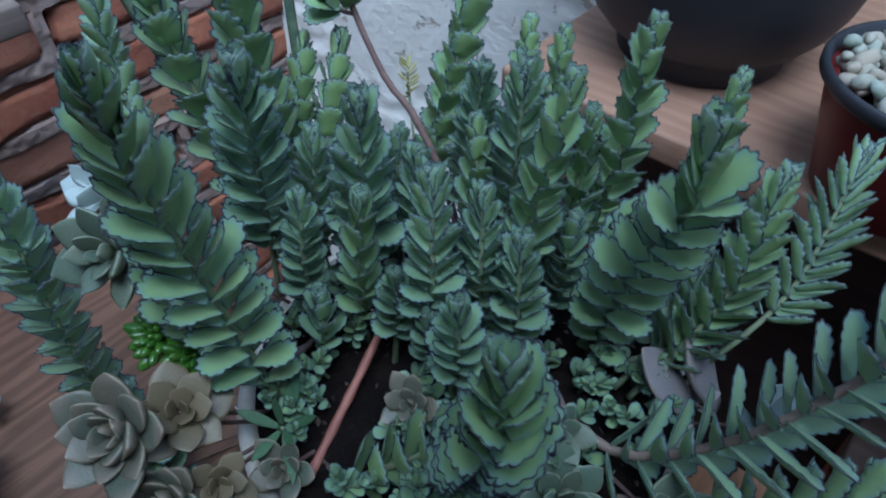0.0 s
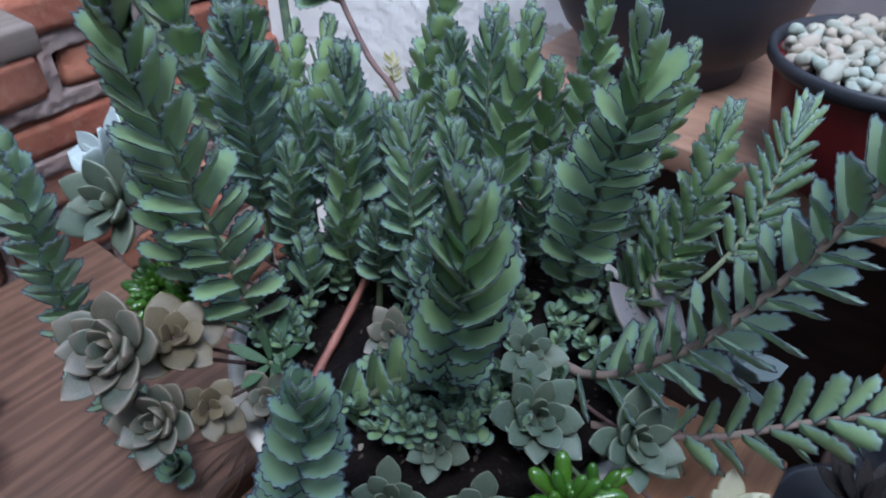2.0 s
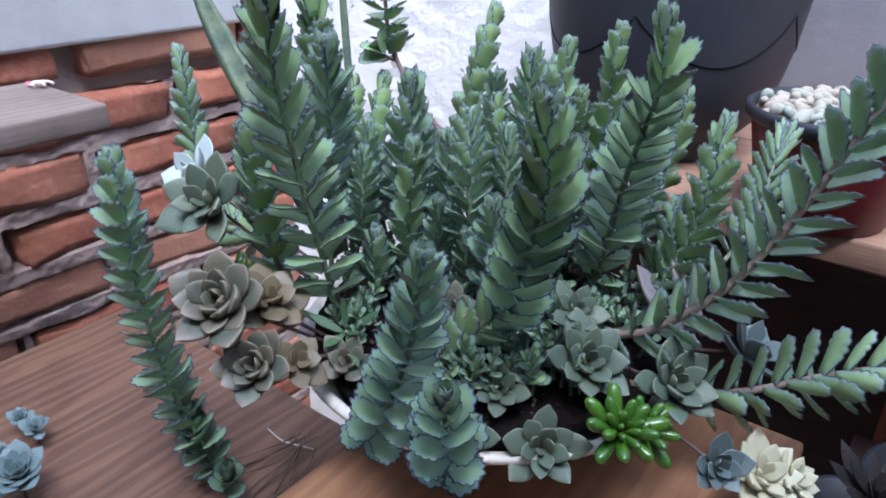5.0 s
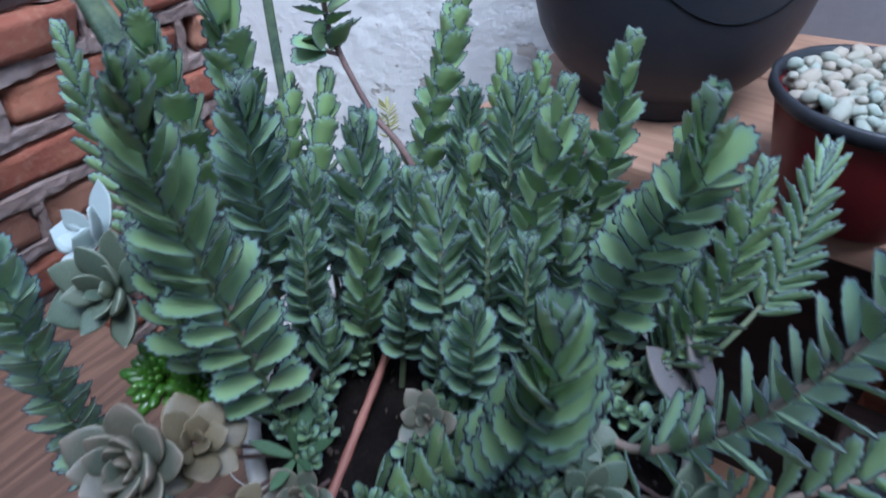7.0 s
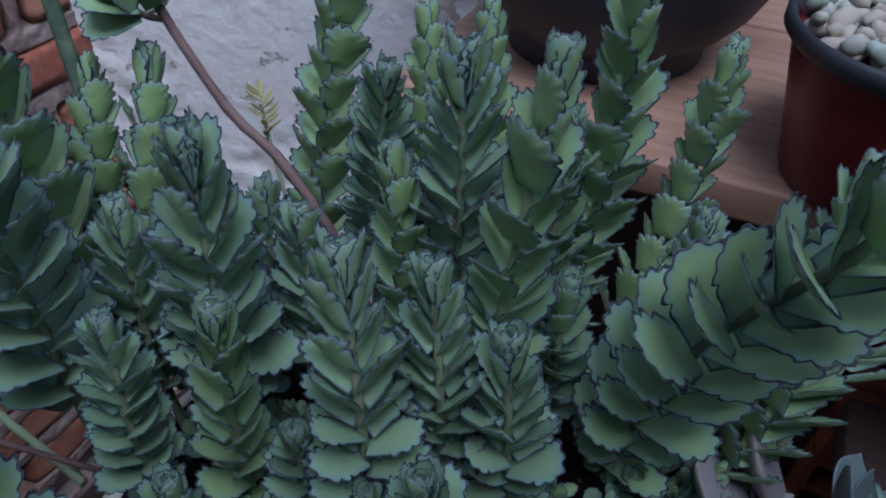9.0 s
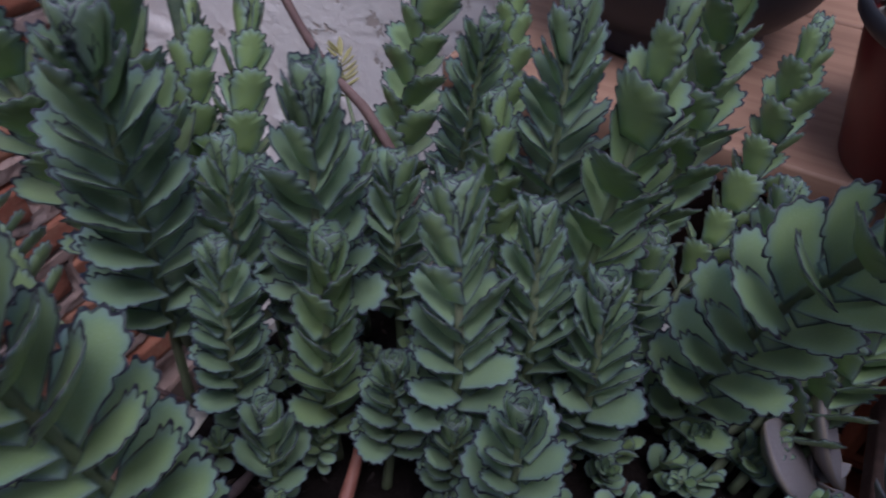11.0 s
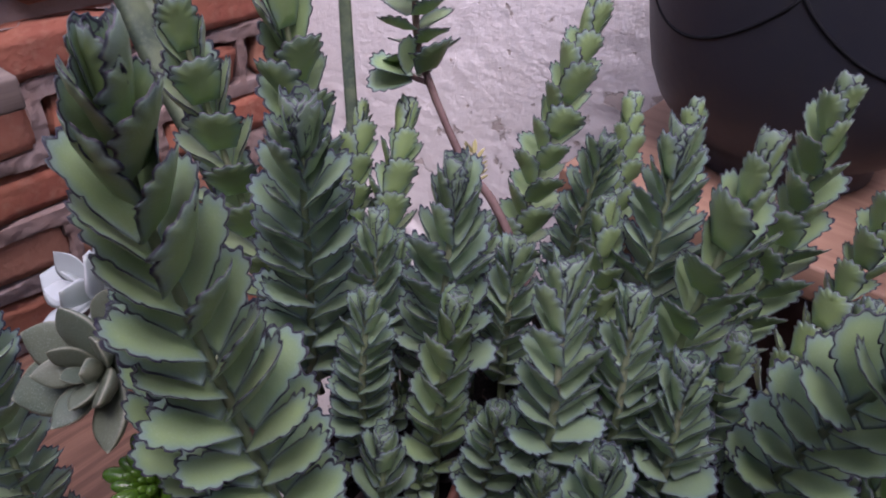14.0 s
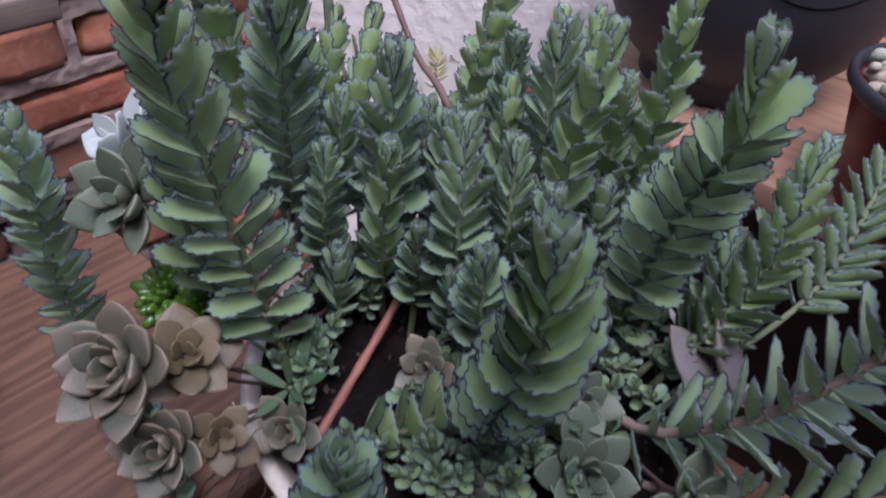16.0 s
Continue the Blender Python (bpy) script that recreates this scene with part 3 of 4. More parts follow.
for row in range(11):
    for col in range(6):
        x = 0.055 - col * 0.258 - (0.129 if row % 2 else 0.0)
        z = 0.7500 - row * 0.0735
        m = pose(x + rnd.uniform(-0.012, 0.012), 0.0360 + rnd.uniform(-0.003, 0.003), z + rnd.uniform(-0.004, 0.004), rnd.uniform(-2, 2), rnd.uniform(-2, 2), rnd.uniform(-1.5, 1.5))
        part("brick", brick_meshes[rnd.randrange(7)], None, wall, m=m)


# ---- tables and bench ----
def plank_table(name, origin, xdir, length, width, top, thick, material, label, category, boards=1, legs=()):
    ob = tagged(new(name), label, category)
    ob.matrix_world = turned(Vector((origin[0], origin[1], top)), xdir)
    w = width / boards
    for i in range(boards):
        part("plank", box(length, w - 0.004, thick, 0.003, (length / 2, (i + 0.5) * w, -thick / 2)), material, ob)
    for x, y in legs:
        h = top - thick - FLOOR
        part("leg", box(0.045, 0.045, h, 0.003, (x, y, -thick - h / 2)), material, ob)
    return ob


plank_table("plank_table", (-0.324 + 0.766 * 0.325 - 0.643 * 0.75, 0.485 - 0.643 * 0.325 - 0.766 * 0.75), U, 0.75, 0.325, TABLE, 0.03, PINE,
            "wide pine plank table top with brown grain", "table", 1, ((0.06, 0.05), (0.06, 0.27), (0.66, 0.05), (0.66, 0.27)))
plank_table("board_table", (0.203 - 0.643 * 0.42, 0.168 - 0.766 * 0.42), U, 0.42, 0.223, BOARD, 0.035, PINE2,
            "thick orange-brown wooden board under the white pot", "table", 1, ((0.04, 0.04), (0.04, 0.18), (0.38, 0.04), (0.38, 0.18)))
bench = plank_table("bench", (0.046, 0.498), A, 1.1, 0.42, BENCH, 0.024, BENCHW, "pine bench with a dark space under it", "bench", 2,
                    ((0.05, 0.06), (0.05, 0.36), (1.0, 0.06), (1.0, 0.36)))
# added dark sheet: stands in for the shaded space below the bench
part("shade_panel", box(1.08, 0.015, 0.6, 0.002, (0.55, 0.20, -0.335)), DARKW_SHADE, bench, "dark panel added for the shade under the bench")
plank_table("shelf_board", (-0.318 - 0.643 * 0.6, 0.512 - 0.766 * 0.6), U, 0.6, 0.15, 0.25, 0.024, OLDW, "weathered grey wooden shelf board", "shelf", 1,
            ((0.05, 0.12), (0.25, 0.12)))

# a small fallen flower lies on the shelf board
flower = tagged(new("fallen_flower"), "small fallen pink-white flower on the shelf board", "flower")
flower.matrix_world = pose(-0.408, 0.575, 0.2500, 0, 0, 25)
for turn, size in ((0, 0.012), (70, 0.009), (150, 0.010), (215, 0.009), (290, 0.011)):
    a = radians(turn)
    bm = tube([Vector((math.cos(a) * size * k, math.sin(a) * size * k * 0.7, 0.0022 + 0.004 * math.sin(3 * k))) for k in (0.0, 0.3, 0.6, 0.85, 1.0)], 0.0024, 0.0016, 8, knots=0.4)
    part("petal", bm, PETAL, flower)

# ---- white pot with soil ----
POT = Vector((0.0, 0.222, 0))
h = 0.185 - BOARD
thing("white_pot", lathe([(0, 0), (0.045, 0), (0.050, 0.004), (0.085, 0.022), (0.108, 0.043), (0.114, h - 0.006), (0.118, h - 0.003), (0.118, h), (0.113, h + 0.001), (0.109, h - 0.004),
                          (0.102, 0.038), (0.07, 0.02), (0, 0.012)], 64), WHITEPOT, "cream-white round bowl pot with a plain rim", "plant pot", m=Matrix.Translation((POT.x + 0.012, POT.y - 0.004, BOARD)))
bm = lathe([(0, 0.008)] + [(0.108 * k / 10, 0.008 - 0.014 * (k / 10) ** 2) for k in range(1, 11)] + [(0.104, -0.02), (0, -0.03)], 60)
for v in bm.verts:
    v.co.z += 0.004 * noise.noise(v.co * 60) + 0.003 * noise.noise(v.co * 140)
thing("potting_soil", bm, SOIL, "dark crumbly potting soil", "soil", kind="stuff", m=Matrix.Translation((POT.x + 0.012, POT.y - 0.004, 0.196)))

# ---- red pot with pebbles, black pot ----
RED = Vector((0.2845, 0.346, BENCH))
red = thing("red_pot", lathe([(0, 0), (0.046, 0), (0.048, 0.003), (0.063, 0.074), (0.062, 0.078), (0.057, 0.078), (0.044, 0.008), (0, 0.008)], 48), REDPOT,
            "maroon plastic nursery pot full of pale pebbles", "plant pot", m=Matrix.Translation(RED))
part("rim", lathe([(0.0615, 0.073), (0.065, 0.074), (0.0685, 0.078), (0.0685, 0.084), (0.0665, 0.0855), (0.064, 0.084), (0.060, 0.072)], 48), BLACKRIM, red, "black rolled rim")
part("fill", lathe([(0, 0.078), (0.061, 0.076), (0.057, 0.064), (0, 0.064)], 32), SOIL, red, "dark gravel bed")


def pebble_mesh(seed):
    bm = bmesh.new()
    bmesh.ops.create_icosphere(bm, subdivisions=2, radius=1)
    for v in bm.verts:
        v.co = Vector([math.copysign(abs(c) ** 0.72, c) for c in v.co]) * 0.92
        v.co *= 1 + 0.30 * noise.noise(v.co * 1.1 + Vector((seed * 3.7, 0, 0)))
        v.co = Vector((v.co.x * 0.0066, v.co.y * 0.0043, v.co.z * 0.0038))
    return mesh_of(bm, "pebble", PEBBLE)


pebbles = [pebble_mesh(s) for s in range(5)]
rnd = random.Random(8)
spots = []
for level in range(2):
    tries = 0
    while tries < 900:
        tries += 1
        r, a = 0.056 * math.sqrt(rnd.random()), rnd.uniform(0, 6.283)
        p = Vector((r * math.cos(a), r * math.sin(a), 0.0795 + 0.005 * level))
        if all((p.xy - q.xy).length > 0.0092 or abs(p.z - q.z) > 0.004 for q in spots):
            spots.append(p)
for p in spots:
    m = Matrix.Translation(RED + p) @ pose(0, 0, 0, rnd.uniform(-45, 45), rnd.uniform(-45, 45), rnd.uniform(0, 360)) @ Matrix.Scale(rnd.uniform(0.8, 1.35), 4)
    tagged(new("pebble", pebbles[rnd.randrange(5)]), "pale smooth pebble in the maroon pot", "pebble", "pebbles in the maroon pot").matrix_world = m

BLACK = Vector((0.212, 0.533, BENCH))
POT_SIDE = [(0.064, 0.0), (0.067, 0.002), (0.067, 0.015), (0.069, 0.019), (0.081, 0.027), (0.092, 0.040), (0.101, 0.058), (0.107, 0.080), (0.112, 0.105), (0.117, 0.145), (0.122, 0.19), (0.126, 0.235)]
black = thing("black_pot", lathe([(0, 0)] + POT_SIDE + [(0.131, 0.237), (0.132, 0.252), (0.121, 0.252), (0.112, 0.16), (0.085, 0.06), (0, 0.05)], 72), BLACKPOT, "large charcoal plastic flower pot with moulded arcs", "plant pot", m=Matrix.Translation(BLACK))
for k in range(5):
    pts = []
    for i in range(25):
        f = i / 24
        ang = 2 * math.pi * (k + f) / 5 + 0.35
        z = 0.138 - 0.040 * math.sin(math.pi * f) ** 0.8
        r = np.interp(z, [q[1] for q in POT_SIDE], [q[0] for q in POT_SIDE]) - 0.0004
        pts.append(Vector((r * math.cos(ang), r * math.sin(ang), z)))
    part("moulded_arc", tube(pts, 0.0013, 0.0013, 6), ARC, black)

# ---- kalanchoes ----
K = kalanchoe
TIGHT = "blue-green kalanchoe shoot with tightly set scalloped leaves"
SCALY = "green kalanchoe shoot with overlapping dark-edged scalloped leaves"
BIG = "tall leaning kalanchoe shoot with large dark-edged leaves"
SMALL = "small blue-green kalanchoe shoot with scalloped leaves"
# two tall leaning shoots at the pot's sides
K([(-0.077, 0.1905, 0.205), (-0.0946, 0.188, 0.2994), (-0.1022, 0.1815, 0.3600), (-0.0970, 0.1680, 0.405)], 0.0238, 0.31, "green", 87, seed=1, crown=3, slow=2.2, bare=0.10, open_top=3, open_low=44, droop=36, spread=48, label=BIG, bud=0.80)
K([(0.0744, 0.2200, 0.205), (0.0793, 0.2023, 0.2873), (0.082, 0.1761, 0.345), (0.0791, 0.1732, 0.383)], 0.0238, 0.34, "green", 30, seed=25, crown=4, slow=1.4, bare=0.06, open_top=6, open_low=46, droop=16, spread=66, label=BIG, bud=0.82)
# tight upright shoots
for seed, leaf, phase, crown, pts in (
        (2, 0.0225, 62, 8, [(-0.090, 0.262, 0.20), (-0.0863, 0.2603, 0.2811), (-0.0840, 0.2522, 0.3570)]),
        (5, 0.0210, 52, 9, [(-0.0400, 0.2650, 0.20), (-0.0388, 0.2580, 0.2673), (-0.0361, 0.2615, 0.3346)]),
        (7, 0.0175, 45, 8, [(-0.0039, 0.2200, 0.20), (-0.0046, 0.2090, 0.2672), (-0.0043, 0.2249, 0.3225)]),
        (8, 0.0150, 35, 8, [(0.0168, 0.2190, 0.20), (0.0164, 0.2120, 0.2617), (0.0168, 0.2241, 0.3139)]),
        (9, 0.0168, 31, 6, [(0.0360, 0.2120, 0.20), (0.0335, 0.2050, 0.2514), (0.0323, 0.2098, 0.3000)]),
        (14, 0.0150, 38, 7, [(0.0106, 0.2987, 0.20), (0.0140, 0.2981, 0.2642), (0.0199, 0.2956, 0.3281)]),
        (18, 0.0190, 35, 7, [(0.0282, 0.2550, 0.20), (0.0325, 0.2580, 0.2731), (0.0355, 0.2671, 0.3460)]),
        (28, 0.0215, 12, 6, [(0.1006, 0.1928, 0.1975), (0.1635, 0.2243, 0.2409), (0.2030, 0.2714, 0.3010)])):
    K(pts, leaf, 0.22 if seed == 28 else 0.285, "blue", phase + 16, seed=seed, crown=crown, label=TIGHT, bare={7: 0.40, 8: 0.42, 9: 0.32, 28: 0.45}.get(seed, 0.28), spread=54, open_low=47, droop=24, slow=1.1, shape="slim" if seed == 28 else "oblong")
for seed, leaf, phase, crown, pts in (
        (10, 0.0125, 45, 6, [(-0.0240, 0.2165, 0.20), (-0.0216, 0.2155, 0.2377), (-0.0212, 0.2130, 0.2745)]),
        (11, 0.0130, 45, 6, [(-0.0640, 0.2360, 0.20), (-0.0660, 0.2345, 0.2510), (-0.0638, 0.2420, 0.2960)]),
        (12, 0.0150, 50, 6, [(-0.0602, 0.2620, 0.20), (-0.0646, 0.2705, 0.2502), (-0.0636, 0.2850, 0.2990)]),
        (39, 0.0155, 45, 7, [(0.0042, 0.1930, 0.20), (0.0066, 0.1860, 0.2470), (0.0056, 0.1869, 0.2850)]),
        (41, 0.0110, 30, 5, [(-0.0060, 0.2040, 0.20), (-0.0060, 0.2020, 0.2300), (-0.0061, 0.2005, 0.2600)]),
        (26, 0.0175, 12, 4, [(0.0857, 0.2019, 0.20), (0.1142, 0.2162, 0.2325), (0.1266, 0.2394, 0.2644)]),
        (46, 0.0160, 30, 4, [(0.080, 0.215, 0.20), (0.120, 0.214, 0.217), (0.142, 0.218, 0.240)]),
        (49, 0.0150, 30, 5, [(-0.0120, 0.2600, 0.20), (-0.0130, 0.2660, 0.2480), (-0.0120, 0.2740, 0.2960)]),
        (50, 0.0140, 50, 5, [(-0.0230, 0.2850, 0.20), (-0.0240, 0.2930, 0.2450), (-0.0220, 0.3020, 0.2880)]),
        (51, 0.0150, 20, 5, [(-0.0600, 0.2150, 0.20), (-0.0580, 0.2170, 0.2250), (-0.0575, 0.2200, 0.2530)]),
        (53, 0.0150, 35, 5, [(-0.0560, 0.2840, 0.20), (-0.0580, 0.2900, 0.2400), (-0.0570, 0.2980, 0.2780)]),
        (54, 0.0150, 65, 5, [(-0.0740, 0.2650, 0.20), (-0.0780, 0.2740, 0.2380), (-0.0790, 0.2830, 0.2740)]),
        (55, 0.0140, 10, 5, [(-0.0380, 0.2980, 0.20), (-0.0400, 0.3080, 0.2380), (-0.0390, 0.3180, 0.2700)]),
        (52, 0.0140, 70, 5, [(0.0440, 0.2300, 0.20), (0.0560, 0.2320, 0.2450), (0.0600, 0.2360, 0.2880)]),
        (47, 0.0150, 20, 5, [(0.090, 0.225, 0.20), (0.105, 0.240, 0.245), (0.112, 0.252, 0.290)])):
    K(pts, leaf, 0.30, "blue", phase + 14, "broad", seed=seed, crown=crown, label=SMALL, bare=0.36, open_low=50, slow=1.1, spread=62)
K([(0.0922, 0.1965, 0.1995), (0.1273, 0.2110, 0.2566), (0.1456, 0.2337, 0.3175)], 0.0195, 0.27, "green", 28, "oblong", seed=27, crown=5, label=SCALY, bare=0.2, open_low=42, spread=60)
# shoots with scale-like overlapping leaves
for seed, leaf, phase, crown, pts in (
        (3, 0.0240, 20, 4, [(-0.0822, 0.2911, 0.20), (-0.0911, 0.3097, 0.2844), (-0.1000, 0.3150, 0.3850)]),
        (4, 0.0230, 15, 4, [(-0.0900, 0.2850, 0.20), (-0.1200, 0.3050, 0.2900), (-0.1380, 0.3080, 0.3800)]),
        (6, 0.0165, 20, 5, [(-0.0388, 0.2300, 0.20), (-0.0389, 0.2305, 0.2518), (-0.0352, 0.2320, 0.3035)]),
        (13, 0.0145, 15, 4, [(0.0153, 0.2440, 0.20), (0.0155, 0.2515, 0.2614), (0.0148, 0.2643, 0.3209)]),
        (15, 0.0180, 12, 4, [(-0.0150, 0.3000, 0.20), (0.0010, 0.3340, 0.2779), (0.0245, 0.3640, 0.3600)]),
        (16, 0.0172, 8, 4, [(0.0603, 0.2572, 0.20), (0.0838, 0.2723, 0.2790), (0.0912, 0.2817, 0.3595)]),
        (17, 0.0188, 22, 5, [(0.0320, 0.2340, 0.20), (0.0380, 0.2320, 0.2795), (0.0516, 0.2415, 0.3565)]),
        (48, 0.0165, 40, 4, [(0.0500, 0.2500, 0.20), (0.0620, 0.2580, 0.2620), (0.0660, 0.2640, 0.3250)]),
        (19, 0.0140, 12, 4, [(0.0464, 0.2866, 0.20), (0.0559, 0.3050, 0.2658), (0.0609, 0.3249, 0.3315)]),
        (20, 0.0140, 18, 4, [(0.0343, 0.3010, 0.20), (0.0406, 0.3361, 0.2572), (0.0494, 0.3708, 0.3142)]),
        (22, 0.0180, 10, 4, [(-0.0518, 0.2889, 0.20), (-0.0634, 0.3199, 0.2594), (-0.0548, 0.3539, 0.3140)]),
        (23, 0.0150, 20, 4, [(-0.0667, 0.2938, 0.20), (-0.0806, 0.3232, 0.2577), (-0.0759, 0.3560, 0.3095)]),
        (24, 0.0185, 10, 4, [(0.0800, 0.2551, 0.20), (0.1330, 0.2960, 0.2505), (0.1523, 0.3140, 0.3130)]),
        (38, 0.0190, 25, 4, [(-0.105, 0.215, 0.197), (-0.118, 0.212, 0.250), (-0.126, 0.213, 0.318)])):
    K(pts, leaf, 0.42, "green", phase + 14, "scale", seed=seed, crown=crown, label=SCALY, open_low=37, open_top=8, bud=0.86, droop=18, bare=0.22)
# thick shoots that lean out over the front rim
K([(-0.052, 0.150, 0.197), (-0.0250, 0.1545, 0.2079), (0.0063, 0.1510, 0.236), (0.0125, 0.129, 0.27), (0.016, 0.1092, 0.3154), (0.0157, 0.1050, 0.3610)], 0.0235, 0.31, "green", 40, "broad", seed=29, crown=3, open_low=38, open_top=7, bare=0.06, slow=1.2, droop=16, spread=68,
  label="thick upright kalanchoe shoot with overlapping scalloped leaves")
K([(-0.0628, 0.1151, 0.1907), (-0.0512, 0.0949, 0.2157), (-0.0382, 0.0845, 0.2612), (-0.0320, 0.0754, 0.3110)], 0.0180, 0.34, "blue", 48, "broad", seed=30, crown=4, open_low=50, slow=1.0, bare=0.05, label=SCALY, spread=76)
K([(-0.030, 0.105, 0.188), (-0.0240, 0.0667, 0.2200), (-0.0274, 0.0391, 0.2745)], 0.0170, 0.34, "blue", 48, "broad", seed=31, crown=4, open_low=50, slow=1.0, spread=76, bare=0.25, label=SCALY)
K([(0.0528, 0.2030, 0.2050), (0.0594, 0.1745, 0.2139), (0.0804, 0.1546, 0.2191), (0.1125, 0.1455, 0.2453), (0.1362, 0.143, 0.2781), (0.1562, 0.1412, 0.3181), (0.1739, 0.1391, 0.3597), (0.186, 0.137, 0.388)],
  0.0265, 0.25, "blue", 15, "narrow", seed=32, stem=PINKSTEM, bare=0.20, thick=0.0026, open_low=62, crown=3, label="arching kalanchoe stem with narrow dark-edged leaves", droop=0)
K([(0.0789, 0.1479, 0.1923), (0.1298, 0.1412, 0.1904), (0.1815, 0.1427, 0.1992), (0.2347, 0.1432, 0.2069), (0.285, 0.143, 0.214)], 0.0250, 0.26, "blue", 78, "narrow", seed=33, stem=PINKSTEM, bare=0.18, thick=0.0022, open_low=64, crown=3,
  label="lying kalanchoe stem with narrow dark-edged leaves", droop=0)
# shoots that trail down to the plank or lean to the brick wall
K([(-0.1686, 0.2248, 0.055), (-0.1975, 0.2341, 0.1356), (-0.2146, 0.253, 0.2103), (-0.2203, 0.2670, 0.2870)], 0.0215, 0.30, "blue", 83, "broad", seed=34, crown=5, bare=0.02, open_low=58, label="thin trailing kalanchoe shoot standing on the plank", group="kalanchoe shoots on the plank", droop=10)
K([(-0.165, 0.222, 0.052), (-0.162, 0.212, 0.072), (-0.158, 0.204, 0.092)], 0.020, 0.27, "blue", 42, "broad", seed=36, crown=3, label="small kalanchoe shoot lying on the plank", group="kalanchoe shoots on the plank")
K([(-0.178, 0.238, 0.052), (-0.186, 0.236, 0.085), (-0.190, 0.234, 0.118)], 0.020, 0.27, "blue", 42, "broad", seed=37, crown=3, label="small kalanchoe shoot leaning on the plank", group="kalanchoe shoots on the plank")
K([(-0.100, 0.262, 0.197), (-0.160, 0.330, 0.197), (-0.207, 0.400, 0.235), (-0.2217, 0.4304, 0.3185)], 0.0205, 0.30, "blue", 70, "slim", seed=35, crown=5, open_low=46, bare=0.3, label="thin kalanchoe shoot leaning out towards the brick wall")
# flowering stalk that leans back to the wall
stalk = K([(0.014, 0.290, 0.200), (0.0005, 0.307, 0.248), (-0.0158, 0.3235, 0.279), (-0.0313, 0.335, 0.296), (-0.0496, 0.356, 0.3306), (-0.053, 0.362, 0.352), (-0.055, 0.366, 0.385)], 0.0170, 0.36, "green", 42, "broad", seed=40, stem=STALKW, bare=0.74, droop=0, open_top=52,
  label="woody kalanchoe stalk with a leafy head near the white wall", thick=0.0023, open_low=76, bud=0.7)
fork = Vector((-0.0470, 0.353, 0.322)) - Vector((0.014, 0.290, 0.200))
part("twig", tube(spline([fork, fork + Vector((-0.006, -0.002, 0.003)), fork + Vector((-0.010, -0.003, 0.009))], 6), 0.0013, 0.0010, 7), STALKW, stalk)
for dx, dy, dz, roll in ((-0.020, -0.004, -0.003, 0.6), (-0.018, -0.006, 0.006, 0.3), (-0.004, -0.01, 0.014, 0.9)):
    part("leaf", LEAVES["oblong", "green"][2], None, stalk, m=frame_of(fork + Vector((-0.007, -0.002, 0.004 + dz * 0.2)), Vector((dx, dy, dz)), Vector((0, -roll, 1)), 0.0185))
# seedlings on the soil
rnd = random.Random(21)
for n in range(135):
    a, r = rnd.uniform(-3.14, 3.14 if n < 100 else 0.0), 0.096 * math.sqrt(rnd.random())
    x, y = 0.010 + r * math.cos(a), 0.218 + r * math.sin(a)
    if abs(x + 0.0275 + 0.473 * (0.230 - y)) < (0.014 if n < 100 else 0.009) and y < 0.215:
        continue
    K([(x, y, 0.197), (x + rnd.uniform(-0.004, 0.004), y - 0.003, 0.21), (x + rnd.uniform(-0.008, 0.008), y - 0.006, 0.212 + rnd.uniform(0.006, 0.020))], rnd.uniform(0.006, 0.011), 0.5, "blue" if n % 3 else "green",
      rnd.uniform(0, 90), "broad", seed=60 + n, thick=0.001, open_low=75, bare=0.3, meshes=SEEDLING, label="tiny kalanchoe seedling with rounded leaves in the soil", group="kalanchoe seedlings on the soil", bud=0.78)

# loose bits on the soil
rnd = random.Random(33)
verts, faces = [], []
for n in range(420):
    a, r = rnd.uniform(0, 6.283), 0.100 * math.sqrt(rnd.random())
    c = Vector((0.012 + r * math.cos(a), 0.218 + r * math.sin(a), 0.2035 - 0.014 * (r / 0.108) ** 2 + rnd.uniform(0.0, 0.002)))
    m = Matrix.Rotation(rnd.uniform(0, 6.28), 3, "Z") @ Matrix.Rotation(rnd.uniform(-0.6, 0.6), 3, "X")
    sx, sy, sz = rnd.uniform(0.0010, 0.0034), rnd.uniform(0.0007, 0.0016), rnd.uniform(0.0004, 0.0010)
    k = len(verts)
    verts += [c + m @ Vector((x * sx * rnd.uniform(0.7, 1.2), y * sy * rnd.uniform(0.7, 1.2), z * sz)) for x, y, z in ((1, 0, 0), (0, 1, 0), (-1, 0, 0), (0, -1, 0), (0, 0, 1), (0, 0, -1))]
    faces += [(k + i, k + (i + 1) % 4, k + 4) for i in range(4)] + [(k + (i + 1) % 4, k + i, k + 5) for i in range(4)]
me = bpy.data.meshes.new("soil_debris")
me.from_pydata(verts, [], faces)
me.materials.append(DEBRIS)
tagged(new("soil_debris", me), "bark crumbs and pale dry bits scattered on the soil", "debris", kind="stuff")

# ---- rosettes ----
def bean_leaf(seed, material):
    """A plump bean of length 1 with a round tip, thicker towards its end."""
    bm = lathe([(0.03, 0.0), (0.07, 0.03), (0.12, 0.2), (0.165, 0.5), (0.175, 0.7), (0.15, 0.86), (0.10, 0.95), (0.045, 0.99), (0, 1.0)], 12)
    lay = bm.loops.layers.float_color.new("leafmap")
    for f in bm.faces:
        for lp in f.loops:
            lp[lay] = (0, 0, lp.vert.co.z, 1)
    bmesh.ops.transform(bm, matrix=Matrix.Rotation(radians(-90), 4, "X"), verts=bm.verts)
    for v in bm.verts:
        v.co.z += 0.12 * v.co.y ** 2
    return mesh_of(bm, "leaf", material)


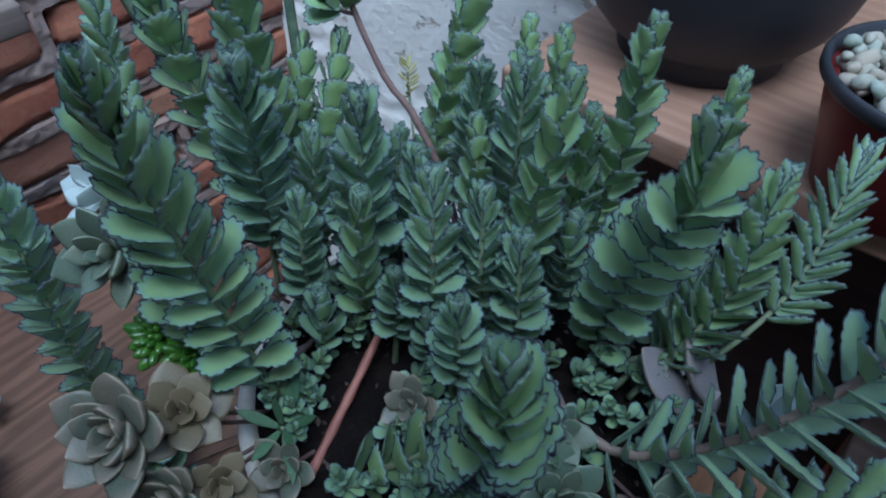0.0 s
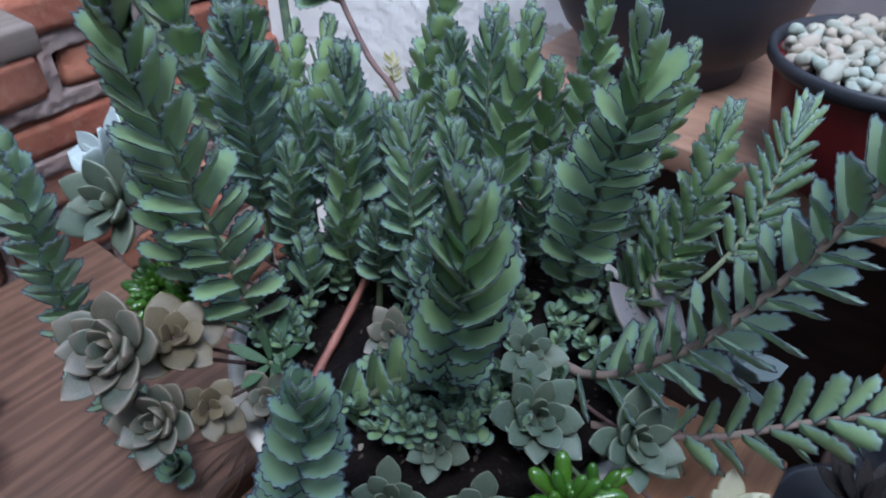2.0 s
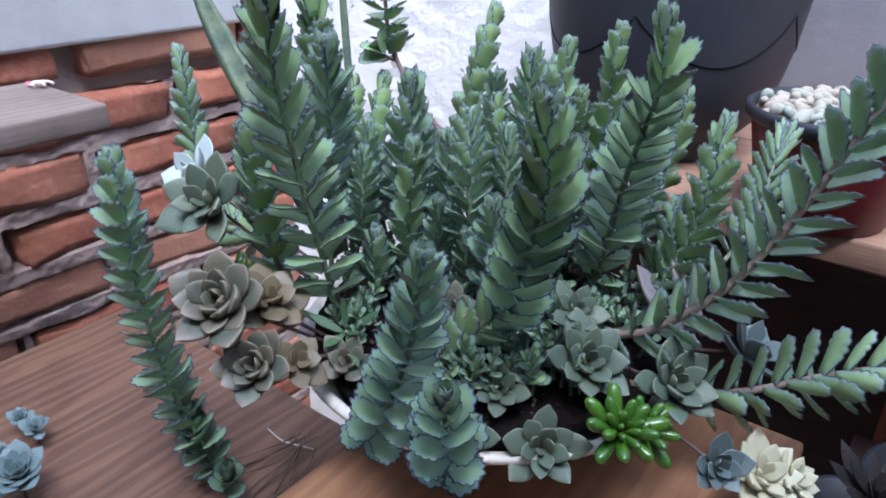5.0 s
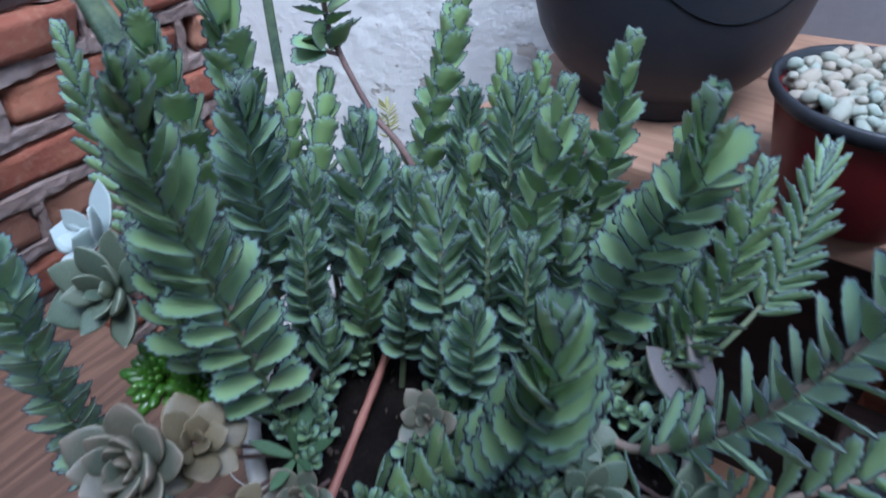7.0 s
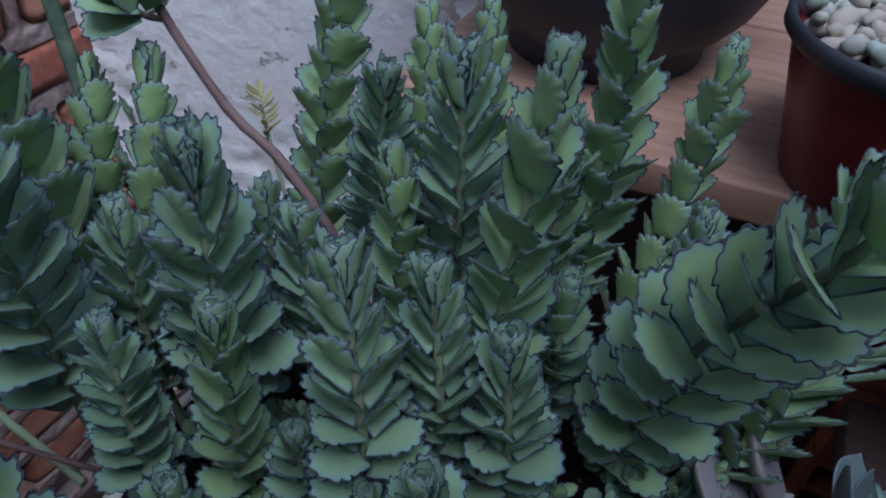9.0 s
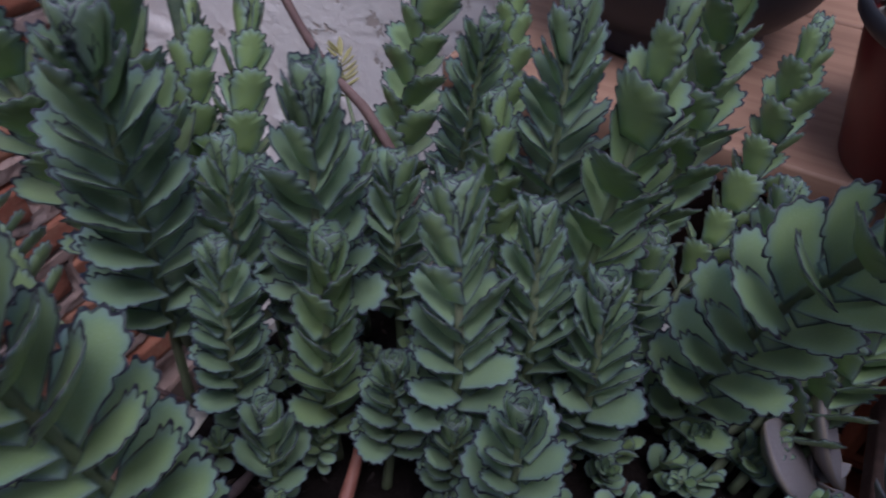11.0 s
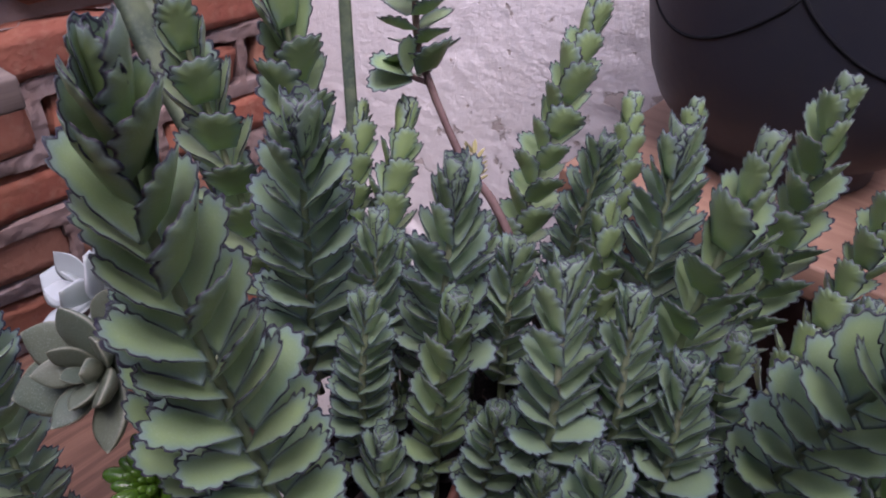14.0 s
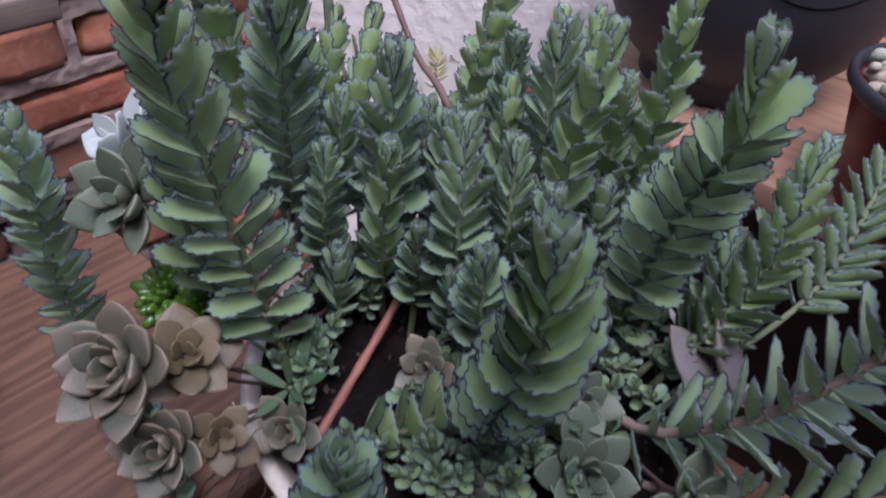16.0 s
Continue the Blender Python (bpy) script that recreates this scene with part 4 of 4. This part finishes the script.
GL = [fleshy_leaf(s, w, 0.42, 0.42, c, GHOST) for s, w, c in ((1, 0.66, 0.28), (2, 0.72, 0.22), (3, 0.62, 0.34))]
TAN = leaf_material("tan_ghost_leaf", (0.125, 0.096, 0.054), (0.155, 0.118, 0.064), (0.155, 0.12, 0.066), (0.34, 0.26, 0.16), 0.45, 0.6)
TL = [fleshy_leaf(s, w, 0.36, 0.40, c, TAN) for s, w, c in ((21, 0.74, 0.24), (22, 0.80, 0.16))]
GG = [fleshy_leaf(s, w, 0.36, 0.48, c, GHOSTG) for s, w, c in ((4, 0.56, 0.22), (5, 0.62, 0.16), (6, 0.52, 0.28))]
SV = [fleshy_leaf(s, w, 0.16, 0.6, c, SILVER) for s, w, c in ((7, 0.72, 0.2), (8, 0.66, 0.3))]
MV = [fleshy_leaf(s, w, 0.20, 0.5, c, MAUVE) for s, w, c in ((9, 0.42, 0.25), (10, 0.46, 0.2))]
BG = [fleshy_leaf(s, w, 0.16, 0.7, c, BLUEGREY) for s, w, c in ((11, 0.66, 0.35), (12, 0.62, 0.25))]
PB = [fleshy_leaf(s, w, 0.16, 0.55, c, POWDER) for s, w, c in ((23, 0.70, 0.35), (24, 0.66, 0.25))]
CR = [fleshy_leaf(s, w, 0.36, 0.6, c, CREAM) for s, w, c in ((13, 0.58, 0.1), (14, 0.54, 0.2))]
BN = [bean_leaf(s, BEAN) for s in (15, 16)]
PU = [fleshy_leaf(s, w, 0.12, 0.6, c, PURPLE) for s, w, c in ((17, 0.34, 0.1), (18, 0.3, -0.1))]
NL = [fleshy_leaf(s, w, 0.10, 0.5, c, CLOVER) for s, w, c in ((19, 0.26, 0.1), (20, 0.22, 0.2))]
G1 = "ghost plant rosettes in the white pot"
R = rosette
R((-0.131, 0.153, 0.242), (-0.25, -0.70, 0.75), 0.029, GL, 21, "grey-green and tan ghost plant rosette", group=G1, stem_to=(-0.085, 0.185, 0.197), flat=0.80)
R((-0.112, 0.165, 0.236), (0.35, -0.35, 0.85), 0.024, TL, 14, "tan lower leaves of a ghost plant rosette", group=G1, stem_to=(-0.085, 0.19, 0.197), flat=1.1)
R((-0.114, 0.137, 0.215), (-0.15, -0.75, 0.65), 0.0235, GL, 19, "pinkish beige ghost plant rosette", group=G1, stem_to=(-0.085, 0.175, 0.195), flat=0.82)
R((-0.096, 0.145, 0.212), (0.4, -0.5, 0.7), 0.018, TL, 11, "small tan ghost plant rosette", group=G1, stem_to=(-0.08, 0.175, 0.196), flat=1.1)
R((0.050, 0.136, 0.215), (0.1, -0.7, 0.8), 0.026, GG, 17, "pale grey-green ghost plant rosette", group=G1, stem_to=(0.04, 0.165, 0.197))
R((0.093, 0.130, 0.205), (0.2, -0.7, 0.75), 0.027, GG, 17, "pale grey-green ghost plant rosette", group=G1, stem_to=(0.07, 0.165, 0.197))
R((0.024, 0.108, 0.186), (0.0, -0.8, 0.65), 0.024, GG, 15, "pale grey-green ghost plant rosette", group=G1, stem_to=(0.02, 0.135, 0.190))
R((-0.015, 0.112, 0.190), (-0.1, -0.75, 0.7), 0.021, GG, 15, "pale grey-green ghost plant rosette", group=G1, stem_to=(0.0, 0.14, 0.192))
R((0.006, 0.128, 0.205), (-0.1, -0.6, 0.8), 0.018, GG, 14, "small grey-green ghost plant rosette", group=G1, stem_to=(0.006, 0.15, 0.195))
R((-0.071, 0.157, 0.202), (-0.1, -0.6, 0.8), 0.018, GL, 12, "small beige ghost plant rosette", group=G1, stem_to=(-0.06, 0.17, 0.195))
R((-0.155, 0.238, 0.261), (-0.35, -0.75, 0.55), 0.033, GG, 14, "grey-green ghost plant rosette", group=G1, stem_to=(-0.088, 0.24, 0.195))
R((-0.172, 0.275, 0.262), (-0.55, -0.35, 0.6), 0.032, SV, 9, "silver-white ghost plant rosette", group=G1, stem_to=(-0.085, 0.26, 0.197))
R((-0.014, 0.178, 0.222), (-0.2, -0.5, 0.8), 0.017, GL, 12, "small pale ghost plant rosette", group=G1, stem_to=(-0.005, 0.185, 0.197))
R((0.048, 0.160, 0.230), (0.1, -0.6, 0.8), 0.020, GG, 13, "small grey-green ghost plant rosette", group=G1, stem_to=(0.04, 0.175, 0.198))
mauve = R((0.126, 0.196, 0.197), (0.3, -0.2, 1.0), 0.017, MV, 9, "mauve-grey large-leaved succulent rosette", group=G1, stem_to=(0.085, 0.205, 0.193), start=4, flat=0.6)
for root_at, way, size in (((-0.002, -0.006, -0.002), (-0.035, 0.011, 0.037), 0.054), ((0.012, 0.000, -0.004), (-0.027, 0.012, 0.043), 0.056), ((-0.004, 0.010, -0.003), (-0.020, 0.026, 0.024), 0.038)):
    part("leaf", MV[1], None, mauve, m=frame_of(Vector(root_at), Vector(way), Vector((0.7, -0.55, 0.75)), size, 0.92))
R((0.165, 0.192, 0.180), (0.5, -0.2, 0.8), 0.034, BG, 10, "blue-grey broad-leaved succulent rosette", group=G1, stem_to=(0.09, 0.19, 0.192), start=3)
R((0.113, 0.108, 0.172), (0.1, -0.8, 0.6), 0.019, BG, 15, "small blue-grey succulent rosette", group=G1, stem_to=(0.08, 0.14, 0.188))
R((-0.073, 0.172, 0.212), (0.0, -0.5, 0.85), 0.027, NL, 9, "small plant with narrow dark green leaves", "narrow_leaf_plant", stem_to=(-0.066, 0.178, 0.196), start=2, stem_mat=STEMG)
R((0.146, 0.121, 0.151), (0.1, -0.5, 0.8), 0.025, CR, 18, "cream-yellow thick-leaved succulent rosette on the board", stem_to=(0.143, 0.127, BOARD - 0.002), stem_mat=STEMG)
R((0.163, 0.119, 0.149), (0.4, -0.5, 0.7), 0.018, CR, 14, "cream-yellow thick-leaved succulent rosette on the board", stem_to=(0.157, 0.125, BOARD - 0.002), stem_mat=STEMG)
GB = "bean sedums in the white pot"
R((0.060, 0.102, 0.200), (0.1, -0.6, 0.8), 0.023, BN, 20, "glossy bright green bean sedum", "bean_sedum", group=GB, stem_to=(0.05, 0.14, 0.191), flat=0.9, stem_mat=STEMG)
R((0.074, 0.108, 0.196), (0.4, -0.6, 0.7), 0.020, BN, 16, "glossy bright green bean sedum", "bean_sedum", group=GB, stem_to=(0.06, 0.14, 0.191), flat=0.9, stem_mat=STEMG)
R((-0.143, 0.226, 0.212), (-0.4, -0.5, 0.75), 0.021, BN, 30, "glossy bright green bean sedum", "bean_sedum", group=GB, stem_to=(-0.085, 0.21, 0.195), flat=0.9, stem_mat=STEMG)
R((-0.122, 0.213, 0.214), (-0.1, -0.5, 0.8), 0.019, BN, 26, "glossy bright green bean sedum", "bean_sedum", group=GB, stem_to=(-0.082, 0.20, 0.195), flat=0.9, stem_mat=STEMG)
G2 = "blue rosettes on the plank"
R((-0.303, 0.220, 0.072), (0.1, -0.3, 0.9), 0.024, PB, 26, "powder-blue echeveria rosette on the plank", group=G2, stem_to=(-0.303, 0.220, TABLE - 0.001))
R((-0.330, 0.236, 0.068), (-0.3, 0.3, 0.8), 0.020, PB, 20, "powder-blue echeveria rosette on the plank", group=G2, stem_to=(-0.330, 0.236, TABLE - 0.001))
R((-0.320, 0.277, 0.064), (0.1, -0.3, 0.9), 0.013, PB, 16, "tiny powder-blue echeveria rosette on the plank", group=G2, stem_to=(-0.320, 0.277, TABLE - 0.001))
R((-0.336, 0.288, 0.064), (0.1, -0.3, 0.9), 0.012, PB, 16, "tiny powder-blue echeveria rosette on the plank", group=G2, stem_to=(-0.336, 0.288, TABLE - 0.001))

# ---- stick, woody loop, roots ----
thing("stick", tube(spline([(-0.0275, 0.230, 0.222), (-0.040, 0.2035, 0.210), (-0.051, 0.181, 0.2), (-0.063, 0.155, 0.190)], 14), 0.0021, 0.0026, 8, knots=0.10), STICK,
      "red-brown dry stick lying across the pot", "stick")
thing("woody_branch", tube(spline([(-0.084, 0.208, 0.226), (-0.0845, 0.2125, 0.212), (-0.077, 0.218, 0.2045), (-0.067, 0.229, 0.203), (-0.0605, 0.2377, 0.2055), (-0.057, 0.243, 0.198)], 20), 0.0020, 0.0017, 8, knots=0.14), DARKSTEM,
      "bare purple-brown woody branch looping over the soil", "branch")
rnd = random.Random(12)
for n in range(11):
    x, y = -0.118 + rnd.uniform(-0.006, 0.012), 0.262 + rnd.uniform(-0.01, 0.012)
    a = rnd.uniform(3.4, 4.6)
    pts = [Vector((x, y, TABLE + 0.012)), Vector((x + 0.02 * math.cos(a), y + 0.02 * math.sin(a), TABLE + 0.006)),
           Vector((x + 0.05 * math.cos(a + rnd.uniform(-0.4, 0.4)), y + 0.05 * math.sin(a), TABLE + 0.0006)), Vector((x + rnd.uniform(0.06, 0.09) * math.cos(a), y + 0.08 * math.sin(a + 0.1), TABLE + 0.0006))]
    thing("dry_root", tube(spline(pts, 12), 0.0006, 0.0003, 5), ROOT, "thin dark dry root on the plank", "root", "dry roots on the plank")
thing("thread", tube(spline([(-0.150, 0.285, TABLE + 0.002), (-0.135, 0.268, TABLE + 0.004), (-0.112, 0.262, TABLE + 0.001)], 10), 0.0006, 0.0006, 5), THREAD, "short pale thread lying on the plank", "thread")

# ---- sword leaves of a sansevieria, yellow sprig ----
def sword(points, width, label):
    path = spline(points, 20)
    bm = bmesh.new()
    prev = None
    for k, p in enumerate(path):
        t = (path[min(k + 1, 20)] - path[max(k - 1, 0)]).normalized()
        side = t.cross(Vector((0.15, -1, 0.1))).normalized()
        nor = side.cross(t)
        f = k / 20
        w = width * (0.75 + 0.5 * f - 0.9 * f ** 3 - 0.33 * f ** 8)
        ring = [bm.verts.new(p + side * w * x + nor * (0.22 * width * x * x * 2 + d)) for x, d in ((-0.5, 0), (-0.25, 0.0008), (0, 0.001), (0.25, 0.0008), (0.5, 0), (0.25, -0.0016), (0, -0.0022), (-0.25, -0.0016))]
        if prev:
            for i in range(8):
                bm.faces.new((prev[i], prev[(i + 1) % 8], ring[(i + 1) % 8], ring[i]))
        else:
            bm.faces.new(ring)
        prev = ring
    bm.faces.new(prev)
    return thing("sword_leaf", bm, SANS, label, "plant leaf", "sword leaves behind the pot plants")


sword([(-0.090, 0.300, 0.195), (-0.140, 0.352, 0.275), (-0.172, 0.378, 0.33), (-0.196, 0.395, 0.380)], 0.022, "broad mottled grey-green sword leaf leaning to the brick wall")
sword([(-0.070, 0.305, 0.195), (-0.080, 0.352, 0.31), (-0.083, 0.365, 0.36), (-0.085, 0.37, 0.42)], 0.0062, "narrow grey-green sword leaf standing upright")
sprig = thing("yellow_sprig", tube(spline([(-0.008, 0.300, 0.198), (-0.018, 0.36, 0.245), (-0.022, 0.395, 0.262)], 10), 0.0010, 0.0008, 6), STEMG, "small yellow-green sedum sprig near the white wall", "succulent plant")
rnd = random.Random(5)
yl = fleshy_leaf(40, 0.3, 0.2, 0.5, 0.1, YELLOWF)
for n in range(16):
    a, f = rnd.uniform(0, 6.28), n / 16
    part("leaf", yl, None, sprig, m=frame_of(Vector((-0.021, 0.380 + 0.018 * f, 0.254 + 0.014 * f)), Vector((math.cos(a), math.sin(a) * 0.6, 0.5 + 0.5 * f)), Vector((0, 0, 1)), 0.009))

# ---- low stool with dark plants, hollow bricks ----
plank_table("low_stool", (0.17, 0.10), A, 0.45, 0.34, -0.03, 0.025, DARKW_SHADE, "low dark wooden stand with pots on it", "stand", 2, ((0.05, 0.05), (0.05, 0.29), (0.40, 0.05), (0.40, 0.29)))
for n, (x, y) in enumerate(((0.262, 0.172), (0.335, 0.205))):
    thing("dark_pot", lathe([(0, 0), (0.034, 0), (0.036, 0.003), (0.045, 0.075), (0.048, 0.076), (0.048, 0.084), (0.043, 0.084), (0.041, 0.07), (0, 0.068)], 32), BLACKRIM, "small black plastic pot of dark plants", "plant pot",
          "small black pots", m=Matrix.Translation((x, y, -0.03)))
    R((x, y, 0.075), (0.1, -0.4, 0.9), 0.042, PU, 26, "dark purple-green rosette with long leaves", "dark_rosette", group="dark plants in black pots", stem_to=(x, y, 0.036))
    R((x - 0.03, y - 0.03, 0.068), (-0.2, -0.5, 0.8), 0.032, PU, 16, "dark purple-green rosette with long leaves", "dark_rosette", group="dark plants in black pots", stem_to=(x - 0.015, y - 0.015, 0.037))
pinkl = fleshy_leaf(41, 0.4, 0.2, 0.7, 0.2, PINK)
R((0.315, 0.175, 0.10), (0.1, -0.5, 0.8), 0.016, [pinkl], 10, "small pink flower head among dark leaves", "pink_flower", "flower", stem_to=(0.33, 0.20, 0.037), stem_mat=STEMG)


def hollow_brick(x, y, z, turn):
    """A perforated clay brick: walls and webs round its open cells."""
    bm = bmesh.new()
    L, W, H, t = 0.23, 0.11, 0.09, 0.010

    def slab(sx, sy, sz, c):
        b = box(sx, sy, sz, 0.0015, c, 1)
        me = bpy.data.meshes.new("slab")
        b.to_mesh(me)
        b.free()
        bm.from_mesh(me)
        bpy.data.meshes.remove(me)
    for zc in (0, H / 2, H):
        slab(L, W, t, (0, 0, zc))
    for k in range(4):
        slab(t, W, H - 0.002, (-L / 2 + t / 2 + k * (L - t) / 3, 0, H / 2))
    return thing("hollow_brick", bm, TERRA, "perforated orange-red clay brick under the bench", "brick", "hollow bricks under the bench", m=pose(x, y, z, 0, 0, turn), smooth=False)


for n in range(7):
    hollow_brick(0.56, 0.36, FLOOR + 0.006 + n * 0.104, -40 + (n % 3) * 2)

# ---- a fallen petal on the shelf ----
petal = fleshy_leaf(50, 0.7, 0.12, 0.3, 0.5, PINK)
ob = tagged(new("petal", petal), "small pink fallen petal on the shelf board", "petal")
ob.matrix_world = Matrix.Translation((-0.419, 0.577, 0.2512)) @ Matrix.Rotation(0.6, 4, "Z") @ Matrix.Scale(0.011, 4)
